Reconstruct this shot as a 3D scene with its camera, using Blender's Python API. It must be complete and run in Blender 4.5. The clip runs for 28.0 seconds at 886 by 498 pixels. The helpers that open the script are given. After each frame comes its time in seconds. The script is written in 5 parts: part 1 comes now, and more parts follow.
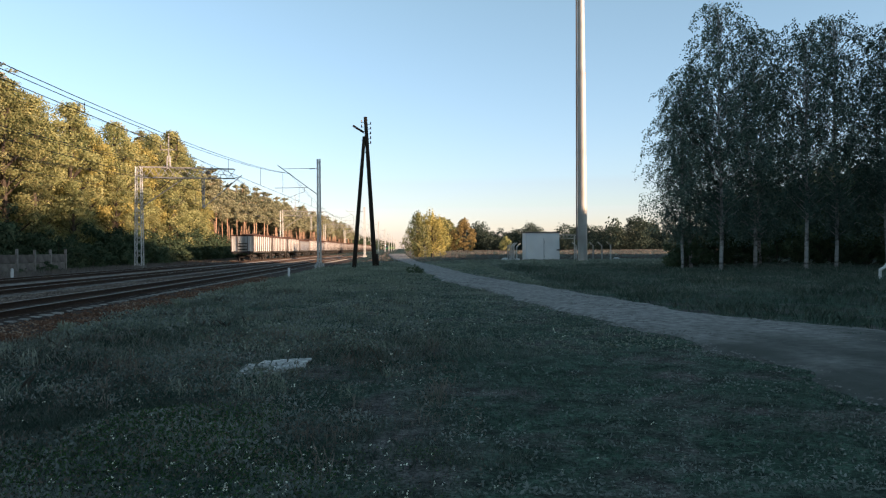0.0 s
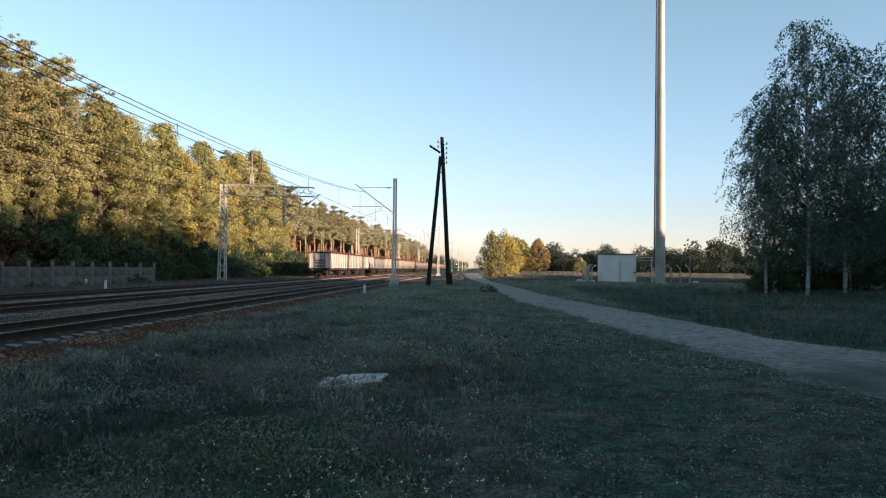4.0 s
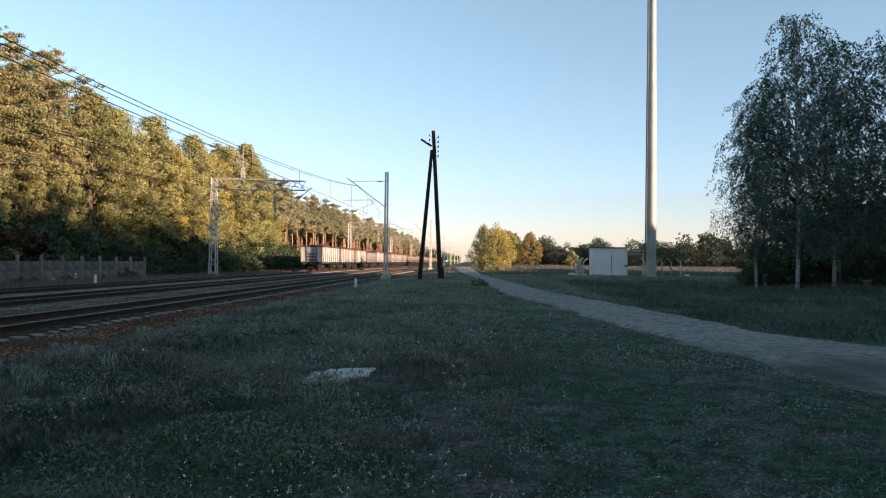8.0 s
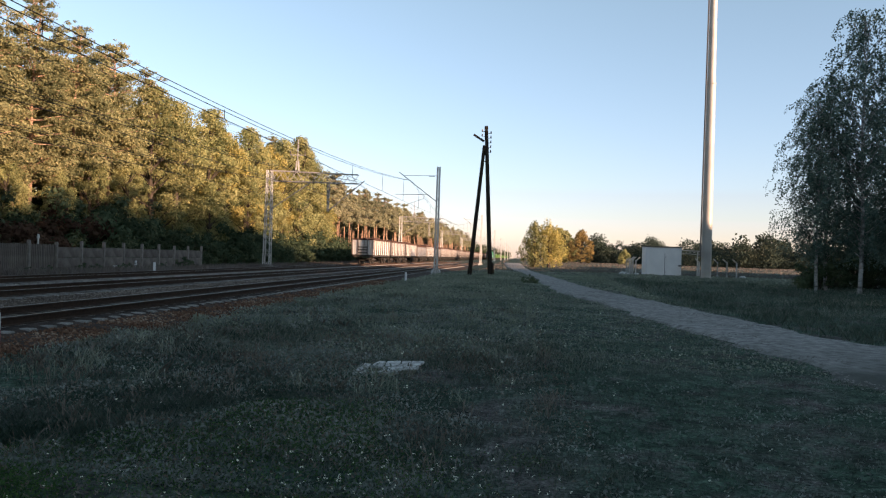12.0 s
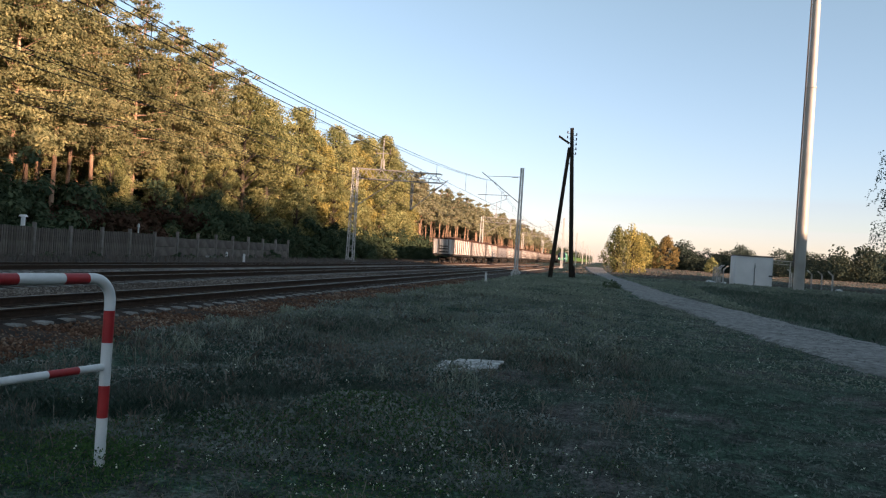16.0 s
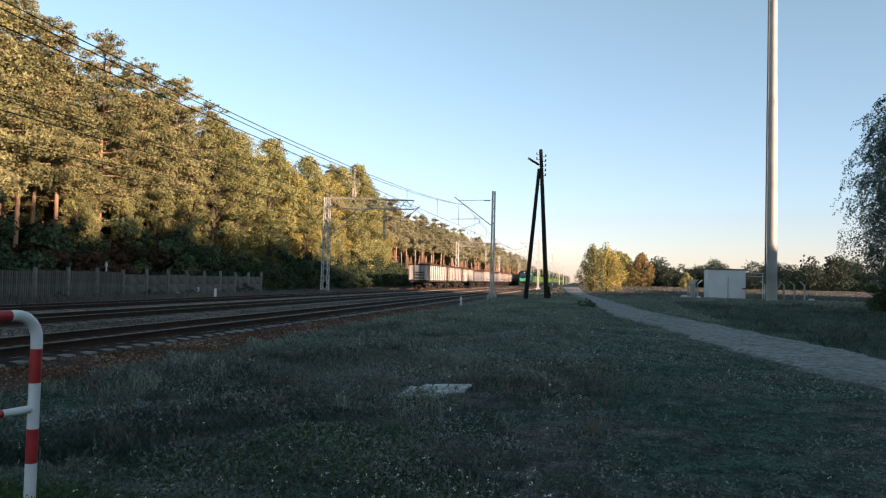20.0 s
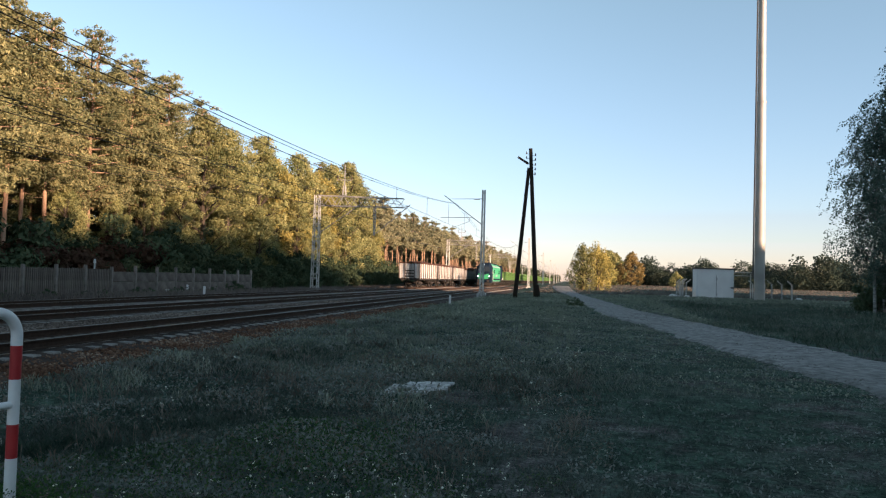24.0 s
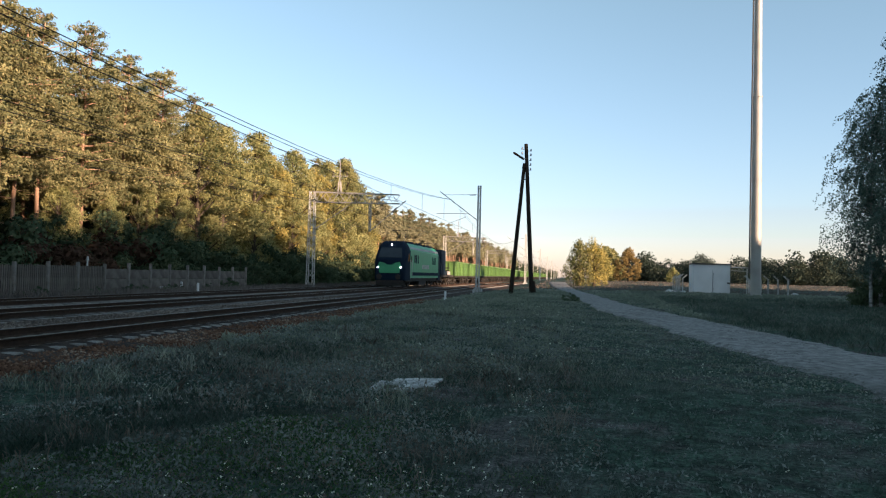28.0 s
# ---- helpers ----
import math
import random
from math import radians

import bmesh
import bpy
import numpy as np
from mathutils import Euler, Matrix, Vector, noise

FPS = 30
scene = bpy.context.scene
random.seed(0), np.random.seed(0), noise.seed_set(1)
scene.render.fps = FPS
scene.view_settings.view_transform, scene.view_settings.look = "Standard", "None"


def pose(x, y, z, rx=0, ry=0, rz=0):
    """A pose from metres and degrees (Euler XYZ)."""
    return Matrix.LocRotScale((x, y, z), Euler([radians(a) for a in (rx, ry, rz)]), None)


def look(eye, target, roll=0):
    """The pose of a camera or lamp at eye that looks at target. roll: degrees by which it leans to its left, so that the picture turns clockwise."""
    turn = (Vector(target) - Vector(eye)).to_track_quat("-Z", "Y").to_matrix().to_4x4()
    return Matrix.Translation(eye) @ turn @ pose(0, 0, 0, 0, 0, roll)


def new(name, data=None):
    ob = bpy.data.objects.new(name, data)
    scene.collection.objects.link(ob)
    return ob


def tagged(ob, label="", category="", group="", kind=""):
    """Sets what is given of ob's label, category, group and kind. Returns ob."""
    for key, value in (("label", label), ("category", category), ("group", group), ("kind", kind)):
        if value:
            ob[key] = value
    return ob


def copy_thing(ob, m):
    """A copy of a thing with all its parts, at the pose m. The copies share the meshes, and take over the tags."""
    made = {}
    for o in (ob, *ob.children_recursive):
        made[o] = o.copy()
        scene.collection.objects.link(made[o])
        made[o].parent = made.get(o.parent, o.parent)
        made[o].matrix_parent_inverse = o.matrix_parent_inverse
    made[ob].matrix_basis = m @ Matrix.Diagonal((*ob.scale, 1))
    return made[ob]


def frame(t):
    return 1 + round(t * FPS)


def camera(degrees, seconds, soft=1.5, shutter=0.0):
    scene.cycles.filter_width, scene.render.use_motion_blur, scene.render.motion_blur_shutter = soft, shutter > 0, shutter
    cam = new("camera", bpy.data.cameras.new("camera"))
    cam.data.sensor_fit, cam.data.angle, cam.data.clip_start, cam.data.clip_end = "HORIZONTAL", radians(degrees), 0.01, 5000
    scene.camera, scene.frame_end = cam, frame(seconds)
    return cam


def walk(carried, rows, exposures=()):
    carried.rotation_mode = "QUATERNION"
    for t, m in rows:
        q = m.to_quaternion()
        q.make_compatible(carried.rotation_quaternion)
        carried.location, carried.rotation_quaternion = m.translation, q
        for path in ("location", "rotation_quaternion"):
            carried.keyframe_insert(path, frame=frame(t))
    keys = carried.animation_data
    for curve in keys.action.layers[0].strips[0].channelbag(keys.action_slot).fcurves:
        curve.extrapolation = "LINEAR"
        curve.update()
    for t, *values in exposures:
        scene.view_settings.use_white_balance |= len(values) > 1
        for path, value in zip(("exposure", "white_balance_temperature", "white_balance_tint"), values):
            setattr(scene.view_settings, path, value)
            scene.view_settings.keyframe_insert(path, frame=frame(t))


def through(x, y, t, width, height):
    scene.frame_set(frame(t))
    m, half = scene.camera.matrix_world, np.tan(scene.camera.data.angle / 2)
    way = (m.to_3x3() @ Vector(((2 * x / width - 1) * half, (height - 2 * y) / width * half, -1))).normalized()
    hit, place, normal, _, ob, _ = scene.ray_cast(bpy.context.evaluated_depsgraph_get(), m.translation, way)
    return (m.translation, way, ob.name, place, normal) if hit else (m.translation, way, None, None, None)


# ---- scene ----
cam = camera(61.0, 28.0, 1.2)

PATH = [
    (0, (0.39, -0.004, 1.78), (0.493, 1.993, 1.778), -0.4),
    (0.5, (0.483, 0.076, 1.81), (0.562, 2.074, 1.812), 0.1),
    (1, (0.463, -0.079, 1.853), (0.542, 1.919, 1.864), -0.4),
    (1.5, (0.451, -0.117, 1.848), (0.516, 1.881, 1.891), -0.6),
    (2, (0.423, -0.121, 1.821), (0.472, 1.878, 1.87), -0.5),
    (2.5, (0.439, -0.105, 1.809), (0.481, 1.894, 1.858), -0.3),
    (3, (0.43, -0.094, 1.808), (0.472, 1.904, 1.857), 0.0),
    (3.5, (0.331, -0.118, 1.766), (0.264, 1.88, 1.821), 0.7),
    (5.5, (0.398, -0.076, 1.796), (0.288, 1.92, 1.818), 0.6),
    (6, (0.418, -0.095, 1.802), (0.327, 1.903, 1.826), 0.5),
    (6.5, (0.426, -0.1, 1.793), (0.345, 1.898, 1.822), 0.5),
    (7, (0.423, -0.102, 1.793), (0.344, 1.896, 1.824), 0.5),
    (7.5, (0.426, -0.097, 1.786), (0.351, 1.901, 1.819), 0.6),
    (8, (0.418, -0.103, 1.783), (0.346, 1.896, 1.816), 0.6),
    (8.5, (0.408, -0.114, 1.777), (0.336, 1.885, 1.808), 0.6),
    (9, (0.41, -0.09, 1.775), (0.34, 1.909, 1.809), 1.1),
    (9.5, (0.41, -0.111, 1.79), (0.339, 1.888, 1.822), 1.3),
    (10, (0.374, -0.104, 1.765), (0.292, 1.894, 1.796), 1.6),
    (10.5, (0.355, -0.142, 1.767), (0.16, 1.848, 1.796), 1.9),
    (11, (0.361, -0.074, 1.764), (0.151, 1.915, 1.785), 1.8),
    (11.5, (0.403, -0.11, 1.78), (0.194, 1.879, 1.796), 1.8),
    (13.5, (0.379, -0.127, 1.776), (0.189, 1.864, 1.802), 2.1),
    (14, (0.341, -0.169, 1.775), (0.112, 1.818, 1.795), 1.8),
    (14.5, (0.335, -0.189, 1.769), (-0.064, 1.77, 1.785), 1.3),
    (15, (0.339, -0.172, 1.767), (-0.079, 1.784, 1.791), 1.5),
    (15.5, (0.362, -0.233, 1.752), (-0.055, 1.723, 1.769), 2.2),
    (16, (0.371, -0.244, 1.767), (-0.044, 1.713, 1.775), 3.8),
    (16.5, (0.346, -0.236, 1.809), (0.054, 1.742, 1.835), 4.6),
    (17, (0.391, -0.235, 1.799), (0.2, 1.755, 1.83), 4.8),
    (17.5, (0.538, -0.077, 1.785), (0.357, 1.914, 1.823), 4.9),
    (18, (0.658, -0.032, 1.774), (0.428, 1.954, 1.816), 4.6),
    (18.5, (0.652, -0.06, 1.779), (0.368, 1.92, 1.826), 3.0),
    (19, (0.658, -0.03, 1.772), (0.351, 1.946, 1.817), 2.4),
    (19.5, (0.631, -0.054, 1.752), (0.301, 1.917, 1.822), 1.8),
    (20, (0.578, -0.014, 1.73), (0.22, 1.952, 1.81), 1.4),
    (20.5, (0.607, -0.067, 1.704), (0.28, 1.905, 1.767), 0.6),
    (22.5, (0.665, 0.016, 1.722), (0.339, 1.988, 1.761), 2.7),
    (23, (0.683, -0.006, 1.717), (0.359, 1.966, 1.787), 2.8),
    (23.5, (0.687, 0.002, 1.717), (0.361, 1.974, 1.793), 2.6),
    (24, (0.716, -0.106, 1.741), (0.381, 1.864, 1.817), 1.6),
    (24.5, (0.665, -0.015, 1.722), (0.326, 1.954, 1.798), 1.8),
    (25, (0.603, -0.081, 1.747), (0.268, 1.889, 1.816), 1.7),
    (25.5, (0.55, -0.173, 1.766), (0.221, 1.799, 1.825), 1.6),
    (26, (0.541, -0.134, 1.774), (0.227, 1.84, 1.829), 1.6),
    (26.5, (0.612, 0.067, 1.737), (0.323, 2.045, 1.791), 1.4),
    (27, (0.704, 0.151, 1.727), (0.418, 2.13, 1.786), 1.3),
    (27.5, (0.815, 0.121, 1.722), (0.517, 2.097, 1.785), 1.4),
    (28, (0.832, 0.136, 1.715), (0.504, 2.108, 1.782), 1.4),
]
walk(cam, [(t, look(e, a, r)) for t, e, a, r in PATH], [(0, 1.3, 6700, 25), (5, 1.3, 6700, 25), (9, 1.3, 6800, 27), (11, 1.3, 7000, 32), (13, 1.4, 7050, 33), (14, 1.45, 7100, 33), (15, 1.45, 7100, 33), (16, 1.32, 7100, 33), (20, 1.3, 6800, 28), (26, 1.3, 6800, 28), (28, 1.3, 6750, 26)])

# ---------------------------------------------------------------- light
SUN_EL, SUN_AZ = radians(11), radians(120)
world = bpy.data.worlds.new("world")
scene.world = world
world.use_nodes = True
wn = world.node_tree.nodes
sky = wn.new("ShaderNodeTexSky")
sky.sky_type, sky.sun_disc = "NISHITA", False
sky.sun_elevation, sky.sun_rotation = SUN_EL, SUN_AZ
sky.air_density, sky.dust_density, sky.ozone_density = 1.0, 0.3, 2.6
wn["Background"].inputs["Strength"].default_value = 0.112
haze = wn.new("ShaderNodeHueSaturation")
haze.inputs["Hue"].default_value, haze.inputs["Saturation"].default_value, haze.inputs["Value"].default_value = 0.479, 0.90, 0.93
world.node_tree.links.new(sky.outputs["Color"], haze.inputs["Color"])
# the evening haze is whiter towards the horizon and the blue overhead a little greener
way, split, rise, tint, grade = (wn.new("ShaderNode" + k) for k in ("TexCoord", "SeparateXYZ", "MapRange", "ValToRGB", "Mix"))
grade.data_type, grade.blend_type = "RGBA", "MULTIPLY"
grade.inputs[0].default_value = 1.0
rise.inputs["From Max"].default_value = 0.5
tint.color_ramp.elements[0].color, tint.color_ramp.elements[1].color = (0.87, 0.895, 1.03, 1), (1.10, 1.12, 0.97, 1)
world.node_tree.links.new(way.outputs["Generated"], split.inputs[0])
world.node_tree.links.new(split.outputs["Z"], rise.inputs["Value"])
world.node_tree.links.new(rise.outputs[0], tint.inputs[0])
world.node_tree.links.new(haze.outputs["Color"], grade.inputs[6])
world.node_tree.links.new(tint.outputs[0], grade.inputs[7])
world.node_tree.links.new(grade.outputs[2], wn["Background"].inputs["Color"])

sun = new("sun", bpy.data.lights.new("sun", "SUN"))
sun.data.energy, sun.data.angle, sun.data.color = 5.0, radians(0.6), (1.0, 0.76, 0.50)
sun.matrix_world = look((0, 0, 60), Vector((0, 0, 60)) - Vector((math.cos(SUN_EL) * math.sin(SUN_AZ), math.cos(SUN_EL) * math.cos(SUN_AZ), math.sin(SUN_EL))))

# ---------------------------------------------------------------- materials
def material(name, colours, scale=4.0, rough=0.8, metal=0.0, bump=0.2, bump_scale=40.0, obj_var=0.0, coords="Object", stretch=(1, 1, 1)):
    """Noise-mixed colours over two scales, with fine relief."""
    m = bpy.data.materials.new(name)
    m.use_nodes = True
    nt = m.node_tree
    n, l = nt.nodes, nt.links
    b = n["Principled BSDF"]
    b.inputs["Roughness"].default_value, b.inputs["Metallic"].default_value = rough, metal
    b.inputs["Specular IOR Level"].default_value = 0.15 if rough > 0.84 else 0.5
    tc = n.new("ShaderNodeTexCoord")
    mp = n.new("ShaderNodeMapping")
    mp.inputs["Scale"].default_value = stretch
    l.new(tc.outputs[coords], mp.inputs["Vector"])
    big, fine = n.new("ShaderNodeTexNoise"), n.new("ShaderNodeTexNoise")
    big.inputs["Scale"].default_value, big.inputs["Detail"].default_value = scale, 6
    fine.inputs["Scale"].default_value, fine.inputs["Detail"].default_value = bump_scale, 4
    for t in (big, fine):
        l.new(mp.outputs[0], t.inputs["Vector"])
    mix = n.new("ShaderNodeMath")
    mix.operation = "MULTIPLY_ADD"
    mix.inputs[1].default_value = 0.35
    l.new(fine.outputs[0], mix.inputs[0])
    l.new(big.outputs[0], mix.inputs[2])
    ramp = n.new("ShaderNodeValToRGB")
    e = ramp.color_ramp.elements
    while len(e) < len(colours):
        e.new(0.5)
    for i, c in enumerate(colours):
        e[i].position, e[i].color = 0.45 + 0.45 * i / max(1, len(colours) - 1), (*c, 1)
    l.new(mix.outputs[0], ramp.inputs[0])
    out = ramp.outputs[0]
    if obj_var:
        oi, hsv, mr = n.new("ShaderNodeObjectInfo"), n.new("ShaderNodeHueSaturation"), n.new("ShaderNodeMapRange")
        mr.inputs["To Min"].default_value, mr.inputs["To Max"].default_value = 1 - obj_var, 1 + obj_var
        l.new(oi.outputs["Random"], mr.inputs["Value"])
        l.new(mr.outputs[0], hsv.inputs["Value"])
        l.new(out, hsv.inputs["Color"])
        out = hsv.outputs[0]
    l.new(out, b.inputs["Base Color"])
    if bump:
        bp = n.new("ShaderNodeBump")
        bp.inputs["Strength"].default_value, bp.inputs["Distance"].default_value = bump, 0.02
        l.new(fine.outputs[0], bp.inputs["Height"])
        l.new(bp.outputs[0], b.inputs["Normal"])
    return m


def leaf_material(name, colours, through=0.35, obj_var=0.25, patch_scale=0.6, patch_share=0.45):
    """Leaves: matte with light passing through; shade varies from leaf to leaf and in drifts."""
    m = bpy.data.materials.new(name)
    m.use_nodes = True
    nt = m.node_tree
    n, l = nt.nodes, nt.links
    n.remove(n["Principled BSDF"])
    geo, ramp, oi, mr, hsv = (n.new("ShaderNode" + k) for k in ("NewGeometry", "ValToRGB", "ObjectInfo", "MapRange", "HueSaturation"))
    e = ramp.color_ramp.elements
    while len(e) < len(colours):
        e.new(0.5)
    for i, c in enumerate(colours):
        e[i].position, e[i].color = i / max(1, len(colours) - 1), (*c, 1)
    tc, drift, spread, mix0 = (n.new("ShaderNode" + k) for k in ("TexCoord", "TexNoise", "MapRange", "Mix"))
    drift.inputs["Scale"].default_value, drift.inputs["Detail"].default_value = patch_scale, 4
    l.new(tc.outputs["Object"], drift.inputs["Vector"])
    spread.inputs["From Min"].default_value, spread.inputs["From Max"].default_value = 0.34, 0.66
    l.new(drift.outputs[0], spread.inputs["Value"])
    mix0.inputs[0].default_value = patch_share
    l.new(geo.outputs["Random Per Island"], mix0.inputs[2])
    l.new(spread.outputs[0], mix0.inputs[3])
    l.new(mix0.outputs[0], ramp.inputs[0])
    mr.inputs["To Min"].default_value, mr.inputs["To Max"].default_value = 1 - obj_var, 1 + obj_var
    l.new(oi.outputs["Random"], mr.inputs["Value"])
    l.new(mr.outputs[0], hsv.inputs["Value"])
    l.new(ramp.outputs[0], hsv.inputs["Color"])
    d, t, mix = n.new("ShaderNodeBsdfDiffuse"), n.new("ShaderNodeBsdfTranslucent"), n.new("ShaderNodeMixShader")
    l.new(hsv.outputs[0], d.inputs["Color"])
    l.new(hsv.outputs[0], t.inputs["Color"])
    mix.inputs[0].default_value = through
    l.new(d.outputs[0], mix.inputs[1])
    l.new(t.outputs[0], mix.inputs[2])
    l.new(mix.outputs[0], n["Material Output"].inputs["Surface"])
    return m


def glow_material(name, colour, strength):
    m = bpy.data.materials.new(name)
    m.use_nodes = True
    b = m.node_tree.nodes["Principled BSDF"]
    b.inputs["Emission Color"].default_value, b.inputs["Emission Strength"].default_value = (*colour, 1), strength
    return m


M = {}


def ground_material():
    """Meadow floor: moss, bare earth and dry patches, broken up by fine litter."""
    m = bpy.data.materials.new("meadow_floor")
    m.use_nodes = True
    n, l = m.node_tree.nodes, m.node_tree.links
    b = n["Principled BSDF"]
    b.inputs["Roughness"].default_value, b.inputs["Specular IOR Level"].default_value = 0.95, 0.1
    tc = n.new("ShaderNodeTexCoord")

    def layer(scale, detail, lo, hi, a, c):
        t, r = n.new("ShaderNodeTexNoise"), n.new("ShaderNodeValToRGB")
        t.inputs["Scale"].default_value, t.inputs["Detail"].default_value, t.inputs["Roughness"].default_value = scale, detail, 0.65
        l.new(tc.outputs["Object"], t.inputs["Vector"])
        r.color_ramp.elements[0].position, r.color_ramp.elements[1].position = lo, hi
        r.color_ramp.elements[0].color, r.color_ramp.elements[1].color = (*a, 1), (*c, 1)
        l.new(t.outputs[0], r.inputs[0])
        return t, r
    _, moss = layer(6.0, 5, 0.35, 0.65, (0.018, 0.043, 0.031), (0.056, 0.104, 0.077))
    _, earth = layer(9.0, 5, 0.35, 0.65, (0.046, 0.044, 0.043), (0.138, 0.130, 0.124))
    mask, mr = layer(0.62, 6, 0.50, 0.62, (0, 0, 0), (1, 1, 1))
    _, fleck = layer(26.0, 4, 0.34, 0.68, (0.25, 0.25, 0.25), (1.7, 1.65, 1.6))
    # grey noise paints the shade of hollows in the turf into the colour
    _, hollow_shade = layer(2.3, 6, 0.38, 0.62, (0.5, 0.5, 0.5), (1.35, 1.35, 1.35))
    mix, mul, tone = n.new("ShaderNodeMix"), n.new("ShaderNodeMix"), n.new("ShaderNodeMix")
    tone.blend_type, tone.inputs[0].default_value = "MULTIPLY", 1.0
    for k in (mix, mul, tone):
        k.data_type = "RGBA"
    mul.blend_type, mul.inputs[0].default_value = "MULTIPLY", 1.0
    worn, most = n.new("ShaderNodeAttribute"), n.new("ShaderNodeMath")
    worn.attribute_name, most.operation = "worn", "MAXIMUM"
    l.new(mr.outputs[0], most.inputs[0])
    l.new(worn.outputs["Fac"], most.inputs[1])
    l.new(most.outputs[0], mix.inputs[0])
    l.new(moss.outputs[0], mix.inputs[6])
    l.new(earth.outputs[0], mix.inputs[7])
    l.new(mix.outputs[2], mul.inputs[6])
    l.new(fleck.outputs[0], mul.inputs[7])
    l.new(mul.outputs[2], tone.inputs[6])
    l.new(hollow_shade.outputs[0], tone.inputs[7])
    l.new(tone.outputs[2], b.inputs["Base Color"])
    bump, hn = n.new("ShaderNodeBump"), n.new("ShaderNodeTexNoise")
    hn.inputs["Scale"].default_value, hn.inputs["Detail"].default_value = 11.0, 8
    l.new(tc.outputs["Object"], hn.inputs["Vector"])
    bump.inputs["Strength"].default_value, bump.inputs["Distance"].default_value = 1.0, 0.06
    l.new(hn.outputs[0], bump.inputs["Height"])
    l.new(bump.outputs[0], b.inputs["Normal"])
    return m


M["ground"] = ground_material()
M["path"] = material("sandy_gravel", [(0.095, 0.091, 0.087), (0.175, 0.169, 0.161), (0.245, 0.237, 0.226), (0.33, 0.32, 0.30)], 5.0, 0.95, bump=0.35, bump_scale=48)
def add_moss(m, colour):
    """Lets a mesh's "mossy" values lay a dark growth over a material's colour."""
    n, l = m.node_tree.nodes, m.node_tree.links
    b = n["Principled BSDF"]
    src = b.inputs["Base Color"].links[0].from_socket
    at, mix = n.new("ShaderNodeAttribute"), n.new("ShaderNodeMix")
    at.attribute_name, mix.data_type = "mossy", "RGBA"
    mix.inputs[7].default_value = (*colour, 1)
    l.new(at.outputs["Fac"], mix.inputs[0])
    l.new(src, mix.inputs[6])
    l.new(mix.outputs[2], b.inputs["Base Color"])


add_moss(M["path"], (0.050, 0.058, 0.050))
M["ballast"] = material("ballast_bed", [(0.018, 0.013, 0.011), (0.040, 0.027, 0.021), (0.075, 0.050, 0.040)], 3.0, 0.95, bump=1.0, bump_scale=18)
M["stone"] = leaf_material("ballast_stone", [(0.045, 0.024, 0.017), (0.10, 0.050, 0.032), (0.17, 0.092, 0.060), (0.33, 0.25, 0.19)], 0.0, 0.0, 0.5, 0.3)
M["greystone"] = leaf_material("dusty_grey_ballast", [(0.055, 0.041, 0.033), (0.105, 0.083, 0.069), (0.175, 0.144, 0.122), (0.30, 0.255, 0.22)], 0.0, 0.0, 0.4, 0.35)
M["rail_side"] = material("rusty_rail", [(0.035, 0.022, 0.016), (0.06, 0.035, 0.024)], 8, 0.85)
M["rail_top"] = material("polished_rail", [(0.13, 0.122, 0.114), (0.20, 0.19, 0.18)], 3, 0.45, 1.0, 0.05)
M["sleeper"] = material("concrete_sleeper", [(0.115, 0.104, 0.093), (0.21, 0.195, 0.178), (0.30, 0.28, 0.26)], 2.5, 0.9, obj_var=0.25)
M["timber"] = material("creosoted_timber", [(0.018, 0.014, 0.011), (0.04, 0.03, 0.022)], 3, 0.85, stretch=(1, 1, 0.12))
M["steel"] = material("galvanised_steel", [(0.40, 0.40, 0.38), (0.55, 0.54, 0.51)], 2.5, 0.6, 0.15)
M["paintsteel"] = material("weathered_grey_steel", [(0.27, 0.26, 0.245), (0.42, 0.405, 0.38)], 1.5, 0.7, 0.1)
M["wire"] = material("dark_copper_wire", [(0.02, 0.017, 0.014), (0.035, 0.03, 0.025)], 3, 0.6, 0.5, 0)
M["insul"] = material("brown_glazed_porcelain", [(0.06, 0.03, 0.02), (0.09, 0.045, 0.03)], 3, 0.3)
M["mono"] = material("pale_grey_steel_tube", [(0.32, 0.305, 0.28), (0.40, 0.38, 0.345), (0.46, 0.435, 0.39)], 0.6, 0.55, 0.1, 0.05)
M["shed"] = material("off_white_panel", [(0.68, 0.67, 0.65), (0.78, 0.77, 0.75)], 0.8, 0.7)
M["darkroof"] = material("dark_roof_sheet", [(0.03, 0.03, 0.032), (0.055, 0.055, 0.058)], 2, 0.7)
M["concrete"] = material("weathered_concrete", [(0.12, 0.11, 0.10), (0.19, 0.18, 0.165), (0.26, 0.25, 0.23)], 1.5, 0.9, obj_var=0.15)
M["fence"] = material("dirty_grey_concrete", [(0.075, 0.063, 0.054), (0.132, 0.113, 0.098), (0.185, 0.162, 0.142)], 1.5, 0.9, obj_var=0.18)
M["slab"] = material("pale_weathered_concrete", [(0.15, 0.15, 0.135), (0.40, 0.40, 0.38), (0.60, 0.595, 0.57)], 9, 0.9, bump=0.6, obj_var=0.2)
M["mossy"] = material("mossy_dark_concrete", [(0.03, 0.035, 0.022), (0.07, 0.075, 0.05), (0.12, 0.11, 0.09)], 12, 0.95, bump=0.8)
M["white"] = material("white_paint", [(0.62, 0.62, 0.61), (0.72, 0.72, 0.71)], 4, 0.45, bump=0.05)
M["red"] = material("red_paint", [(0.36, 0.018, 0.022), (0.46, 0.03, 0.03)], 5, 0.45, bump=0.05)
M["bark"] = material("grey_brown_bark", [(0.045, 0.035, 0.027), (0.09, 0.07, 0.055)], 3, 0.95, bump=0.8, stretch=(1, 1, 0.3))
